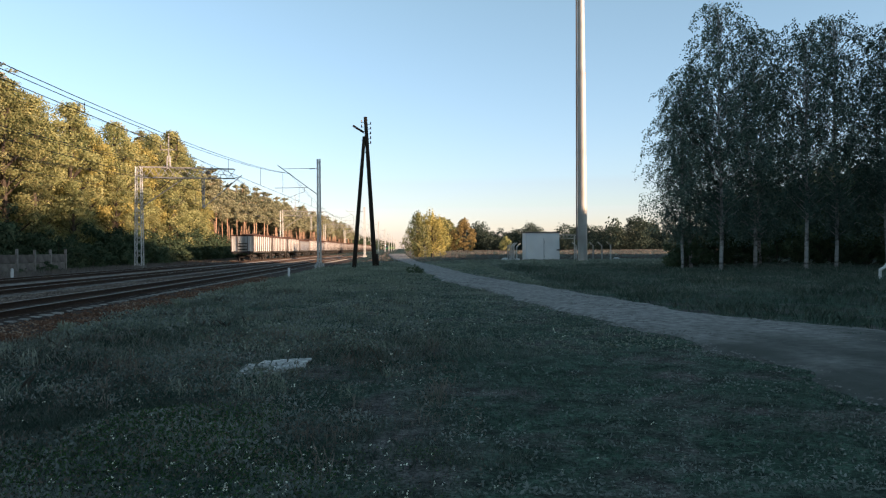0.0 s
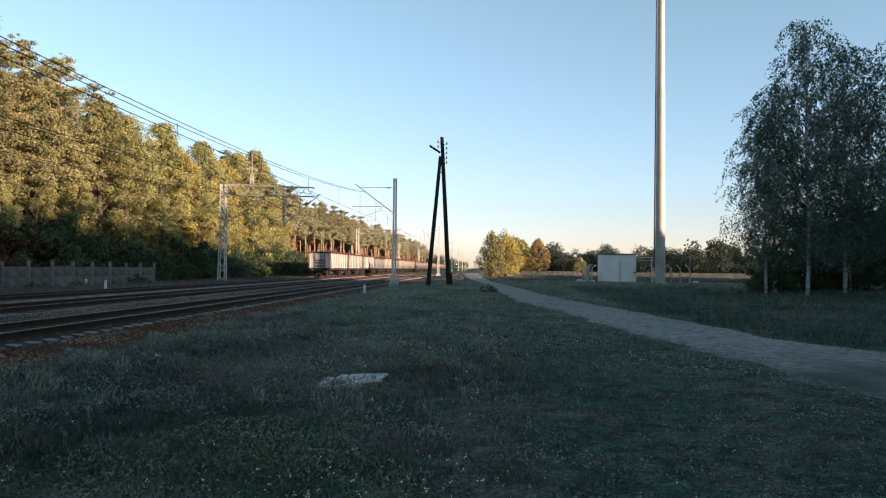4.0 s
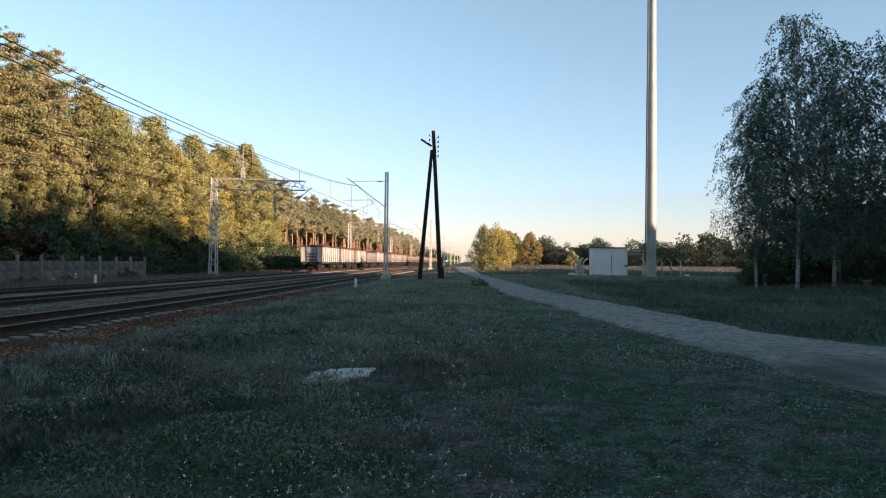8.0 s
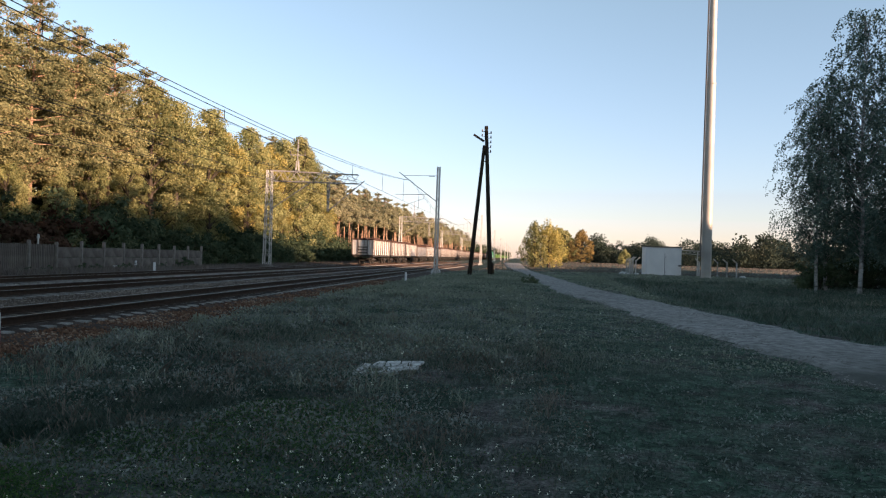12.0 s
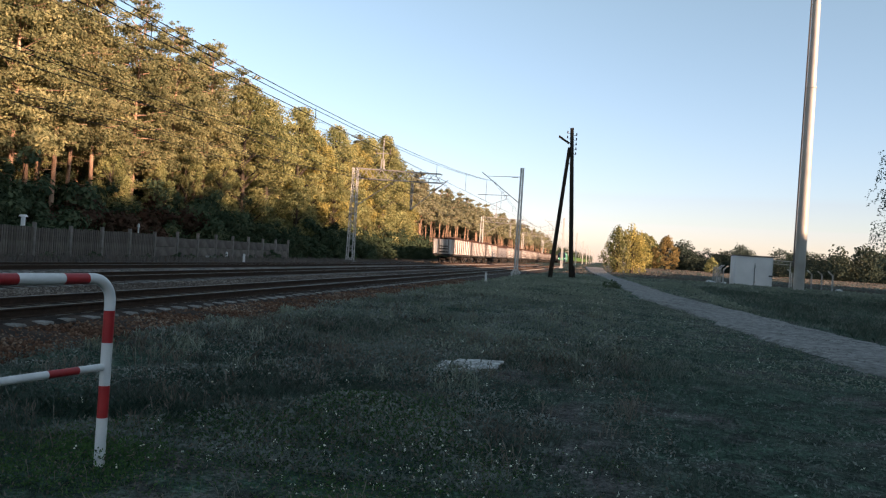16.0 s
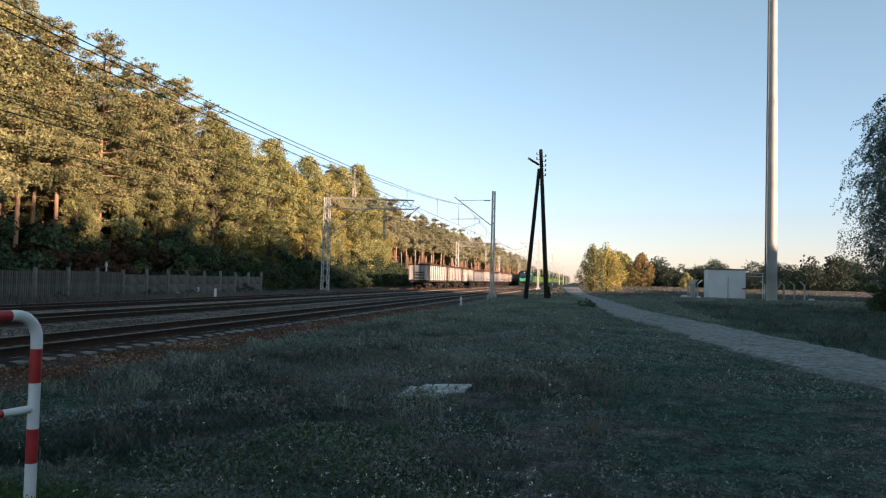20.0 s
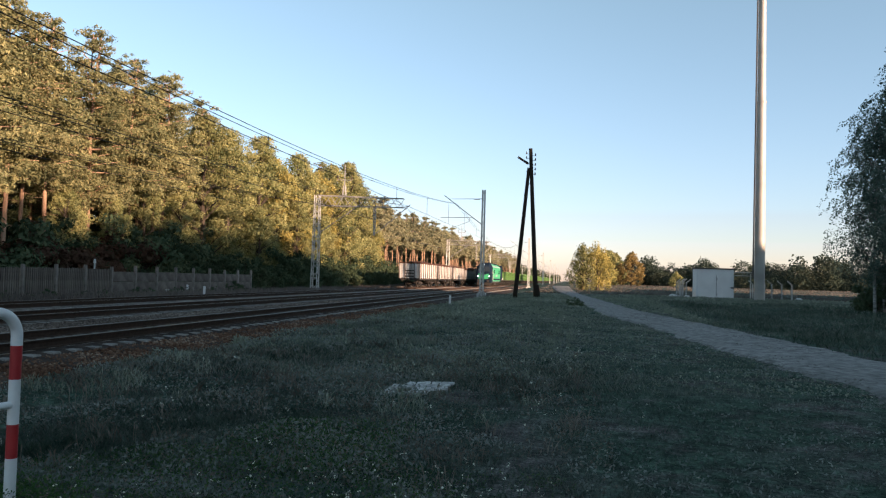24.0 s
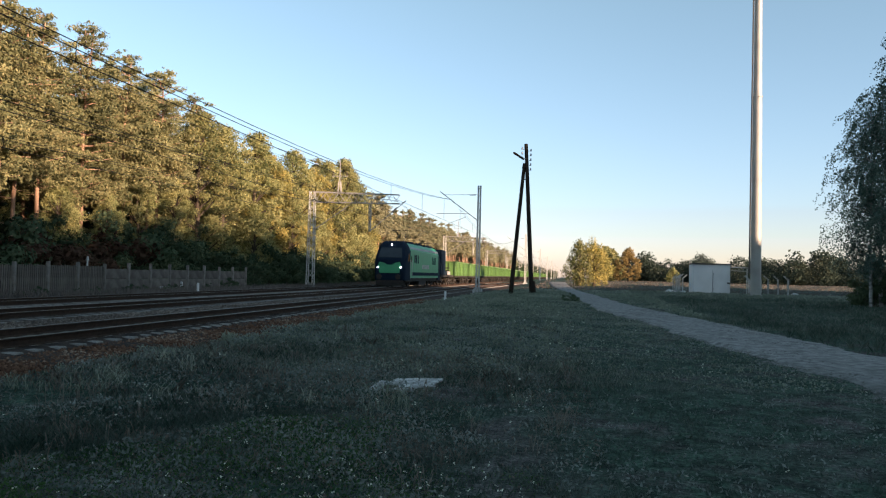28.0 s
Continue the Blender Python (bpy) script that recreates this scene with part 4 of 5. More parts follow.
loco = locomotive()
flat = thing("flat_wagon", label="low grey flat wagon with dark crates behind the locomotive", category="railway wagon")
part("deck", box(B(), (0, 5.0, 1.15), (2.7, 9.4, 0.25), bevel=0.03), M["under"], flat)
part("crate", box(B(), (0, 1.6, 2.75), (2.7, 3.4, 2.95), bevel=0.08), M["locodark"], flat, "tall dark crate")
part("machine", box(B(), (0.2, 4.4, 1.95), (1.5, 1.3, 1.4), bevel=0.08), M["paintsteel"], flat, "grey machine under a cover")
part("mast_tube", rod(B(), (0.2, 4.6, 2.6), (0.2, 4.6, 3.5), 0.12), M["locogrey"], flat)
part("crate", box(B(), (0, 7.4, 1.5), (2.2, 2.6, 0.45), bevel=0.05), M["paintsteel"], flat, "low grey crate")
bogie(flat, 1.8)
bogie(flat, 8.2)

# ---------------------------------------------------------------- fence on the far side
fence = thing("concrete_fence", (-27.6, 0, -0.08), label="grey precast concrete fence with posts and ribbed panels, weathered", category="fence")
post_me = mesh_of(box(B(), (0, 0, 0.92), (0.17, 0.17, 2.12), bevel=0.02), "post", M["fencepost"])


base_me = mesh_of(box(B(), (0, 0, 0.2), (0.06, 2.46, 0.3)), "panel", M["fence"])
slat_me = mesh_of(box(B(), (0, 0, 0), (0.06, 0.1, 1.42)), "slat", M["fence"])
rail_me = mesh_of(box(B(), (0, 0, 0), (0.05, 2.46, 0.12)), "cross_rail", M["fence"])
board_me = mesh_of(box(B(), (0, 0, 0), (0.06, 2.46, 0.62), bevel=0.015), "board", M["fence"])
for k in range(20):
    y = 63.7 - 2.6 * k
    part("post", post_me, None, fence).location = (random.uniform(-.03, .03), y, random.uniform(-0.06, 0.06))
    if k == 19:
        break
    pn = part("panel", base_me, None, fence)
    pn.location = (0, y - 1.3, random.uniform(-0.05, 0.03))
    if k < 8:
        for z in (0.67, 1.31):
            part("board", board_me, None, pn).location = (0, 0, z)
    else:
        for z in (0.55, 1.45):
            part("cross_rail", rail_me, None, pn).location = (-0.06, 0, z)
        for i in range(15):
            part("slat", slat_me, None, pn).location = (random.uniform(-.006, .006), -1.12 + i * 0.16, 1.07 + random.uniform(-.03, .03))

# ---------------------------------------------------------------- railing by the crossing
def tube(path, r, seg, stripes):
    """Bent pipe along a path; stripes: lengths at which red and white change."""
    bm = B()
    length, prev, last = 0.0, None, None
    for i, p in enumerate(path):
        p = Vector(p)
        d = (Vector(path[min(i + 1, len(path) - 1)]) - Vector(path[max(i - 1, 0)])).normalized()
        q = d.to_track_quat("Z", "X").to_matrix()
        if last is not None:
            length += (p - last).length
        row = [bm.verts.new(p + q @ Vector((r * math.cos(2 * math.pi * k / seg), r * math.sin(2 * math.pi * k / seg), 0))) for k in range(seg)]
        if prev:
            red = sum(1 for s in stripes if s < length - 0.005) % 2
            best = min(range(seg), key=lambda o: sum((prev[k].co - row[(k + o) % seg].co).length for k in range(seg)))
            row = [row[(k + best) % seg] for k in range(seg)]
            for k in range(seg):
                f = bm.faces.new((prev[k], prev[(k + 1) % seg], row[(k + 1) % seg], row[k]))
                f.material_index, f.smooth = red, True
        prev, last = row, p
    bmesh.ops.recalc_face_normals(bm, faces=bm.faces)
    return bm


def steps(a, b, n):
    return [Vector(a).lerp(Vector(b), i / n) for i in range(n + 1)]


rail_dir = Vector((-0.19, -0.98, 0)).normalized()
foot = Vector((-3.165, 4.7, -0.12))
RT = 1.41
railing = thing("safety_railing", label="red and white striped tubular steel safety railing in the grass", category="railing")
path = steps(foot, (foot.x, foot.y, RT - 0.17), 120)
for k in range(1, 9):
    a = math.pi / 2 * k / 8
    path.append(Vector((foot.x, foot.y, RT - 0.17)) + rail_dir * (0.17 * (1 - math.cos(a))) + Vector((0, 0, 0.17 * math.sin(a))))
end = path[-1]
path += steps(end, end + rail_dir * 1.9, 150)[1:]
part("top_rail", tube(path, 0.039, 18, [0.50, 0.74, 1.05, 1.287, 1.677, 1.877, 2.237, 2.437, 2.8, 3.0]), [M["white"], M["red"]], railing, "bent pipe with red and white bands")
mid = Vector((foot.x, foot.y, 0.755))
part("middle_rail", tube(steps(mid, mid + rail_dir * 2.1, 160), 0.028, 14, [0.25, 0.50, 0.9, 1.15, 1.55, 1.8]), [M["white"], M["red"]], railing)
far_foot = foot + rail_dir * 2.1
part("end_post", tube(steps(far_foot, far_foot + Vector((0, 0, RT + 0.12)), 60), 0.039, 18, [0.50, 0.74, 1.05, 1.287]), [M["white"], M["red"]], railing)

# ---------------------------------------------------------------- small things in the grass
cover = thing("concrete_cover", label="cracked pale concrete manhole slab in the grass", category="concrete slab")
cover.matrix_basis = pose(-1.54, 11.3, -0.03, 1, -1, 0)
# outline of the slab, broken by cracks into uneven pieces, some chipped away and mossed over
SLAB = (Vector((-0.43, -0.78)), Vector((0.44, -0.40)), Vector((0.47, 0.66)), Vector((-0.47, 0.48)))


def on_slab(u, v):
    return SLAB[0].lerp(SLAB[1], u).lerp(SLAB[3].lerp(SLAB[2], u), v)


def shard(bm, ring, z0, z1, shrink, tilt=0.0):
    c = sum(ring, Vector((0, 0))) / len(ring)
    rows = [[bm.verts.new((*(c + (p - c) * k), z + tilt * (p - c).x)) for p in ring] for z, k in ((z0, shrink), (z1 - 0.015, shrink), (z1, shrink * 0.94))]
    for lo, hi in zip(rows, rows[1:]):
        for k in range(len(ring)):
            bm.faces.new((lo[k], lo[(k + 1) % len(ring)], hi[(k + 1) % len(ring)], hi[k]))
    bm.faces.new(rows[-1])
    return bm


part("body", shard(B(), [on_slab(u, v) for u, v in ((0.02, 0), (0.5, 0.03), (1, 0.02), (1.0, 0.5), (0.97, 1), (0.5, 0.98), (0, 1), (0.02, 0.4))], -0.12, 0.07, 1.0), M["mossy"], cover, "dark mossy body of the slab")
NU, NV = 5, 4
knot = {(i, j): (i / NU + (random.uniform(-0.05, 0.05) if 0 < i < NU else random.uniform(-0.02, 0.02)), j / NV + (random.uniform(-0.06, 0.06) if 0 < j < NV else random.uniform(-0.03, 0.03))) for i in range(NU + 1) for j in range(NV + 1)}
for i in range(NU):
    for j in range(NV):
        if random.random() < 0.06 or (i, j) in ((4, 0), (0, 3)):
            continue
        ring = []
        for p, q in (((i, j), (i + 1, j)), ((i + 1, j), (i + 1, j + 1)), ((i + 1, j + 1), (i, j + 1)), ((i, j + 1), (i, j))):
            ring.append(on_slab(*knot[p]))
            ring.append(on_slab(*knot[p]).lerp(on_slab(*knot[q]), random.uniform(0.35, 0.65)) + Vector((random.uniform(-0.012, 0.012), random.uniform(-0.02, 0.02))))
        part("fragment", shard(B(), ring, 0.05, 0.09 + random.uniform(-0.008, 0.008), random.uniform(0.87, 0.96), random.uniform(-0.03, 0.03)), M["slab"], cover)


def marker(at, h, label):
    e = thing("marker_post", at, label=label, category="marker post", group="trackside markers")
    part("post", box(B(), (0, 0, h / 2 - 0.1), (0.13, 0.13, h), bevel=0.025), M["white"], e)
    return e


marker((-6.75, 47.0, 0.0), 0.75, "short white trackside marker post in the grass")
marker((-21.9, 44.0, 0.05), 0.85, "short white trackside marker post by the far rail")
marker((-27.2, 51.7, 0.1), 0.7, "short white marker post before the fence")
plank = thing("fence_plank", (-27.42, 50.2, 0.0), label="pale concrete plank leaning at the fence's foot", category="plank")
part("board", box(B(), (0, 0, 0.2), (0.07, 2.4, 0.34), bevel=0.015), M["slab"], plank)
vent = thing("vent_pipe", (-29.0, 33.3, 0), label="white vent pipe with a cap behind the fence", category="vent pipe")
part("pipe", rod(B(), (0, 0, 0), (0, 0, 2.15), 0.11, seg=12), M["white"], vent)
part("cap", rod(B(), (0, 0, 2.15), (0, 0, 2.27), 0.24, 0.16, 12), M["white"], vent)
part("base_slab", box(B(), (0, 0, 1.62), (0.5, 0.9, 0.08), bevel=0.02), M["white"], vent)
post = thing("garden_post", (-29.0, 43.2, 0), label="slim pale grey garden post behind the fence", category="garden post")
part("post", rod(B(), (0, 0, 0), (0, 0, 2.05), 0.06, 0.05, 10), M["steel"], post)
part("finial", rod(B(), (0, 0, 2.05), (0, 0, 2.3), 0.10, 0.05, 10), M["steel"], post)
tap = thing("bent_pipe_marker", (24.0, 36.2, float(gz(24.0, 36.2))), label="white bent pipe marker in the tall grass", category="pipe marker")
bm = B()
rod(bm, (0, 0, 0), (0, 0, 0.5), 0.07, seg=8)
rod(bm, (0, 0, 0.48), (0.35, 0, 0.68), 0.07, seg=8)
part("pipe", bm, M["white"], tap)
part("cap", rod(B(), (0.3, 0, 0.72), (0.5, 0, 0.66), 0.12, 0.08, 8), M["white"], tap)

# ---------------------------------------------------------------- vegetation
rng = np.random.default_rng(7)


def unit(n):
    v = rng.normal(size=(n, 3))
    return v / np.linalg.norm(v, axis=1, keepdims=True)


def leaf_quads(c, size, flat=0.0, hang=0.0, narrow=0.5):
    """Rhombic leaves at the points c."""
    n = len(c)
    u, w = unit(n), unit(n)
    u[:, 2] -= hang
    w[:, 2] += flat
    u /= np.linalg.norm(u, axis=1, keepdims=True)
    v = np.cross(u, w)
    v /= np.linalg.norm(v, axis=1, keepdims=True) + 1e-9
    s = (size * rng.uniform(0.6, 1.3, n))[:, None]
    return np.stack([c - u * s / 2, c + v * s * narrow / 2, c + u * s / 2, c - v * s * narrow / 2], 1).reshape(-1, 3)


def leaves_mesh(name, verts, mat):
    return mesh_np(name, verts, np.arange(len(verts)).reshape(-1, 4), mat)


def leaf_turned(c, facing, size, narrow=0.6, stray=0.7):
    """Leaves at the points c that mostly face outwards from their clump."""
    n = len(c)
    f = facing + stray * unit(n)
    f /= np.linalg.norm(f, axis=1, keepdims=True) + 1e-9
    u = np.cross(f, unit(n))
    u /= np.linalg.norm(u, axis=1, keepdims=True) + 1e-9
    v = np.cross(f, u)
    s = (size * rng.uniform(0.6, 1.3, n))[:, None]
    return np.stack([c - u * s / 2, c + v * s * narrow / 2, c + u * s / 2, c - v * s * narrow / 2], 1).reshape(-1, 3)


def clump_points(centres, radii, per, squash=0.75, shell=0.55):
    """Points in clumps, and the way out of the clump at each."""
    out, way = [], []
    for c, r in zip(centres, radii):
        n = max(6, int(per * (r / np.mean(radii)) ** 2))
        g = unit(n)
        d = g * (r * (shell + (1 - shell) * rng.uniform(0, 1, n) ** 0.7) * rng.uniform(0.75, 1.1, n))[:, None]
        d[:, 2] *= squash
        out.append(c + d)
        way.append(g)
    return np.concatenate(out), np.concatenate(way)


def trunk_bm(h, r, lean, limbs, r_top=0.25, seg=9):
    bm = B()
    prev = Vector((0, 0, -0.3))
    n = 8
    for k in range(1, n + 1):
        f = k / n
        p = Vector((lean[0] * f * f + 0.12 * math.sin(f * 7 + lean[1]), lean[1] * f * f + 0.1 * math.sin(f * 5), h * f))
        rod(bm, prev, p, r * (1 - (1 - r_top) * (k - 1) / n), r * (1 - (1 - r_top) * f), seg)
        prev = p
    for a, b, rr in limbs:
        rod(bm, a, b, rr, rr * 0.4, 5)
    return bm


def broadleaf(h, w, mat, label, category="tree", per=180, leaf=0.215, low=0.12, name="oak_tree", bark="bark", clumps=95, squash=0.7, jag=0.0):
    e = thing(name, label=label, category=category, group="trees of the wood")
    cs, rs, limbs = [], [], []
    for k in range(clumps):
        f = low + (1 - low) * (k + 0.5) / clumps
        wide = w * 0.5 * math.sin(math.pi * min(1, 0.16 + 0.84 * f) ** 0.8) ** 0.75 * rng.uniform(0.78, 1.15)
        a, q = k * 2.399 + rng.uniform(-0.6, 0.6), rng.uniform(0.1, 1.0) ** 0.4
        c = np.array([math.cos(a) * wide * q, math.sin(a) * wide * q, h * f * 0.94 + jag * rng.uniform(-0.3, 1.0)])
        cs.append(c)
        rs.append(rng.uniform(0.6, 1.4) * w / 9.5)
        if k % 3 == 0:
            limbs.append(((0, 0, max(1.0, c[2] - 2.2)), tuple(c), 0.09))
    part("trunk", trunk_bm(h * 0.8, 0.2 + 0.008 * h, (0.2, -0.1), limbs), M[bark], e)
    pts, way = clump_points(cs, rs, per, squash, 0.45)
    part("crown", leaves_mesh("crown", leaf_turned(pts, way, leaf, 0.7, 0.75), M[mat]), None, e)
    return e


def pine(h, w, bare, label, levels=20, per=115, leaf=0.225, girth=0.165, mat="pine"):
    """Scots pine: whorls of rising branches that carry flat needle pads, with gaps between them."""
    e = thing("pine_tree", label=label, category="pine tree", group="trees of the wood")
    cs, rs, limbs = [], [], []
    thin = rng.uniform(0, 2 * np.pi)
    for i in range(levels):
        g = (i + rng.uniform(-0.3, 0.3)) / levels
        z = h * (bare + (1 - bare) * max(0.0, g))
        reach = w * 0.5 * max(0.05, 1 - g) ** 0.72 * min(1.0, 0.6 + 2.2 * max(0, g))
        for k in range(5 if g < 0.75 else 4):
            a = k * 2 * np.pi / 5 + i * 1.1 + rng.uniform(-0.4, 0.4)
            if rng.uniform() < (0.3 if math.cos(a - thin) > 0.6 else 0.06):
                continue
            r = reach * rng.uniform(0.6, 1.25)
            rise = r * rng.uniform(-0.05, 0.32) + 0.35 * g
            end = np.array([math.cos(a) * r, math.sin(a) * r, z + rise])
            limbs.append(((0, 0, z), tuple(end), 0.045))
            for q in ((0.45, 0.75, 1.0) if r > 1.6 else (0.6, 1.0)):
                c = np.array([0, 0, z]) * (1 - q) + end * q + rng.normal(0, 0.26, 3)
                cs.append(c)
                rs.append(rng.uniform(0.65, 1.3) * (0.46 + 0.17 * r))
    for k in range(5):
        cs.append(np.array([rng.normal(0, 0.15), rng.normal(0, 0.15), h * (0.93 + 0.022 * k)]))
        rs.append(0.42 - 0.05 * k)
    for k in range(9):
        z, a = h * (0.2 + (bare - 0.12) * k / 9), k * 2.1
        ln = rng.uniform(0.5, 1.4)
        limbs.append(((0, 0, z), (ln * math.cos(a), ln * math.sin(a), z - 0.1), 0.02))
    part("trunk", trunk_bm(h * 0.97, girth, (0.3 * rng.normal(), 0.3 * rng.normal()), limbs, 0.3), M["pinebark"], e, "orange-brown bark")
    pts, way = clump_points(cs, rs, per, 0.45, 0.3)
    way[:, 2] += 0.35
    part("crown", leaves_mesh("crown", leaf_turned(pts, way, leaf, 0.42, 0.8), M[mat]), None, e)
    return e


def birch(h, w, label, boughs=104, clear=0.12):
    """Birch: rising boughs that arch over, with short leafy twigs hanging from them in plumes."""
    e = thing("birch_tree", label=label, category="birch tree", group="birch grove")
    pts, limbs = [], []
    for k in range(boughs):
        f = clear + (0.97 - clear) * (k + 0.5) / boughs
        a = k * 2.399 + rng.uniform(-0.5, 0.5)
        wide = w * 0.5 * max(0.05, 1.02 - f) ** 0.5 * min(1, 0.62 + (f - clear) * 1.7) * rng.uniform(0.6, 1.22)
        z0, rise = h * f * 0.9, (0.12 + 0.25 * f) * wide + 0.5
        p0, p1 = np.array([0, 0, z0]), np.array([math.cos(a) * wide * 0.6, math.sin(a) * wide * 0.6, z0 + rise * 1.15])
        p2 = np.array([math.cos(a) * wide, math.sin(a) * wide, z0 + rise * 0.75])
        limbs.append((tuple(p0), tuple(p1), 0.035))
        limbs.append((tuple(p1), tuple(p2), 0.015))
        for j in range(int(5 + 3.9 * wide)):
            q = rng.uniform(0.12, 1.05)
            s0 = p0 * (1 - q / 0.6) + p1 * (q / 0.6) if q < 0.6 else p1 * (1 - (q - 0.6) / 0.4) + p2 * ((q - 0.6) / 0.4)
            s0 = s0 + rng.normal(0, 0.16, 3)
            ln = rng.uniform(0.3, 1.3) * (1.15 - 0.5 * f)
            n = int(7 + ln * 11)
            t = np.linspace(0, 1, n)[:, None]
            out = np.array([math.cos(a + rng.normal(0, 0.5)), math.sin(a + rng.normal(0, 0.5)), 0.0])
            pts.append(s0 + out * 0.55 * np.sqrt(t) + np.array([0, 0, -ln]) * t ** 1.4 + rng.normal(0, 0.055, (n, 3)))
    part("trunk", trunk_bm(h * 0.88, 0.09 + 0.0025 * h, (0.4 * rng.normal(), 0.3 * rng.normal()), limbs, 0.15), M["birchbark"], e, "white bark with dark marks")
    p = np.concatenate(pts)
    p[:, 2] = np.maximum(p[:, 2], 1.2 + rng.uniform(0, 1.4, len(p)))
    part("crown", leaves_mesh("crown", leaf_quads(p, 0.18, 0.0, 0.6, 0.46), M["birch"]), None, e)
    return e


def shrub(h, w, mat, label, per=110, leaf=0.22, name="shrub"):
    e = thing(name, label=label, category="shrub", group="shrubs")
    cs, rs, limbs = [], [], []
    for k in range(40):
        a, q = k * 2.399, math.sqrt(rng.uniform(0, 1))
        z = h * rng.uniform(0.08, 0.92) * (1 - 0.4 * q * q)
        cs.append(np.array([math.cos(a) * w / 2 * q, math.sin(a) * w / 2 * q, z]))
        rs.append(rng.uniform(0.5, 1.25) * h / 6.0)
        if k % 2 == 0:
            limbs.append(((0.1 * math.cos(a), 0.1 * math.sin(a), -0.1), tuple(cs[-1]), 0.03))
    part("stem", trunk_bm(h * 0.5, 0.06, (0.1, 0.1), limbs), M["bark"], e)
    pts, way = clump_points(cs, rs, per, 0.8, 0.4)
    way[:, 2] += 0.3
    part("crown", leaves_mesh("crown", leaf_turned(pts, way, leaf, 0.62, 0.7), M[mat]), None, e)
    return e


def put(proto, x, y, s=1.0, rz=None, z=None, sz=None):
    z = float(gz(x, y)) - 0.05 if z is None else z
    return copy_thing(proto, pose(x, y, z, 0, 0, rng.uniform(0, 360) if rz is None else rz) @ Matrix.Diagonal((s, s, sz or s, 1)))


def plant_first(proto, x, y, s=1.0, sz=None):
    proto.matrix_basis = pose(x, y, float(gz(x, y)) - 0.05) @ Matrix.Diagonal((s, s, sz or s, 1))


OAKL = "broad-leaved tree with yellowing green leaves at the wood's edge"
oaks = [broadleaf(17, 9.5, "oak", OAKL), broadleaf(16.5, 8, "oak", OAKL, jag=0.9), broadleaf(15, 7.5, "gold", "tall tree with golden autumn leaves at the wood's edge")]
PINEL = "tall Scots pine with reddish trunk and flat needle clumps"
pines = [pine(18.5, 7.0, 0.41, PINEL), pine(18, 6.2, 0.38, PINEL), pine(19, 7.4, 0.30, PINEL, 23)]
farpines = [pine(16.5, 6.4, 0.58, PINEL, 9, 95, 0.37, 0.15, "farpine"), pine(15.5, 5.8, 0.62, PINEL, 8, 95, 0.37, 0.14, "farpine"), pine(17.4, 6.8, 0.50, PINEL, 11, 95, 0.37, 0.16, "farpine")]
SHL = "dense dark green shrub before the wood"
shrubs = [shrub(4.2, 5.5, "shrub", SHL), shrub(3.4, 5.0, "shrub", SHL), shrub(3.2, 4.5, "redshrub", "reddish brown shrub before the wood")]
# wood: first row
plant_first(oaks[0], -36.0, 76, 1.05)
plant_first(oaks[1], -35.5, 69.5, 1.07)
plant_first(oaks[2], -35.5, 88, 1.10)
plant_first(pines[0], -36, 41, 1.06)
plant_first(pines[1], -35.5, 46.5, 1.06)
plant_first(pines[2], -36, 52, 1.06)
for x, y, k, s in ((-35.2, 82.5, 1, 1.0), (-35, 94, 0, 1.0), (-34.5, 100.5, 2, 1.0), (-34.5, 107, 0, 1.03), (-34, 114, 1, 1.1), (-34.8, 120.5, 0, 1.02), (-34.5, 127, 2, 0.82), (-32.5, 88, 1, 0.6), (-32.5, 97, 0, 0.55), (-32.2, 76, 1, 0.5), (-32.5, 118, 0, 0.55)):
    put(oaks[k], x, y, s * 1.02)
for x, y, k, s in ((-34.8, 42.2, 1, 1.0), (-35.2, 44.3, 0, 0.94), (-37.0, 43.4, 1, 1.02), (-34.6, 38.6, 2, 0.97), (-36, 63, 0, 1.0), (-36, 57.5, 1, 1.02), (-36, 36, 2, 0.94), (-35.5, 31, 1, 0.95), (-36, 26, 0, 0.95), (-36, 21, 2, 1.0), (-39, 66.5, 0, 1.02), (-39, 60, 1, 1.05), (-38, 73, 2, 0.98)):
    put(pines[k], x, y, s * 1.0)
for row in range(2):
    for y in np.arange(16, 132, 5.2):
        x = -41.5 - 6 * row + rng.uniform(-1.2, 1.2)
        k = rng.integers(3)
        if y < 78 or y > 116 or rng.uniform() < 0.4:
            put(pines[k], x, y + rng.uniform(-1.5, 1.5), rng.uniform(0.92, 1.04))
        else:
            put(oaks[k], x, y + rng.uniform(-1.5, 1.5), rng.uniform(0.93, 1.04))
plant_first(shrubs[0], -31.5, 66)
plant_first(shrubs[1], -31.0, 60)
plant_first(shrubs[2], -31.0, 45)
for y in np.arange(16, 128, 2.7):
    x = -31.3 + rng.uniform(-0.9, 0.9) - (1.5 if y < 66 else -0.6)
    k = 2 if (38 < y < 52 and rng.uniform() < 0.7) else rng.integers(2)
    put(shrubs[k], x, y, rng.uniform(1.0, 1.55) if y < 66 else rng.uniform(0.85, 1.35))
for y in np.arange(6, 64, 3.1):
    put(shrubs[rng.integers(2)], -34.2 + rng.uniform(-1, 1), y, rng.uniform(1.3, 1.75))
for y in (18, 21, 24.5, 28, 48, 52.5, 58, 63):
    put(oaks[rng.integers(2)], -34.5 + rng.uniform(-0.8, 0.8), y, rng.uniform(0.42, 0.58))
for x, y, s in ((-38.6, 38, 0.6), (-38.8, 41.5, 0.62), (-38.4, 45, 0.6)):
    put(oaks[0], x, y, s)
for y in np.arange(10, 84, 3.6):
    put(shrubs[rng.integers(2)], -39 + rng.uniform(-2.5, 2.5), y, rng.uniform(1.0, 1.5))
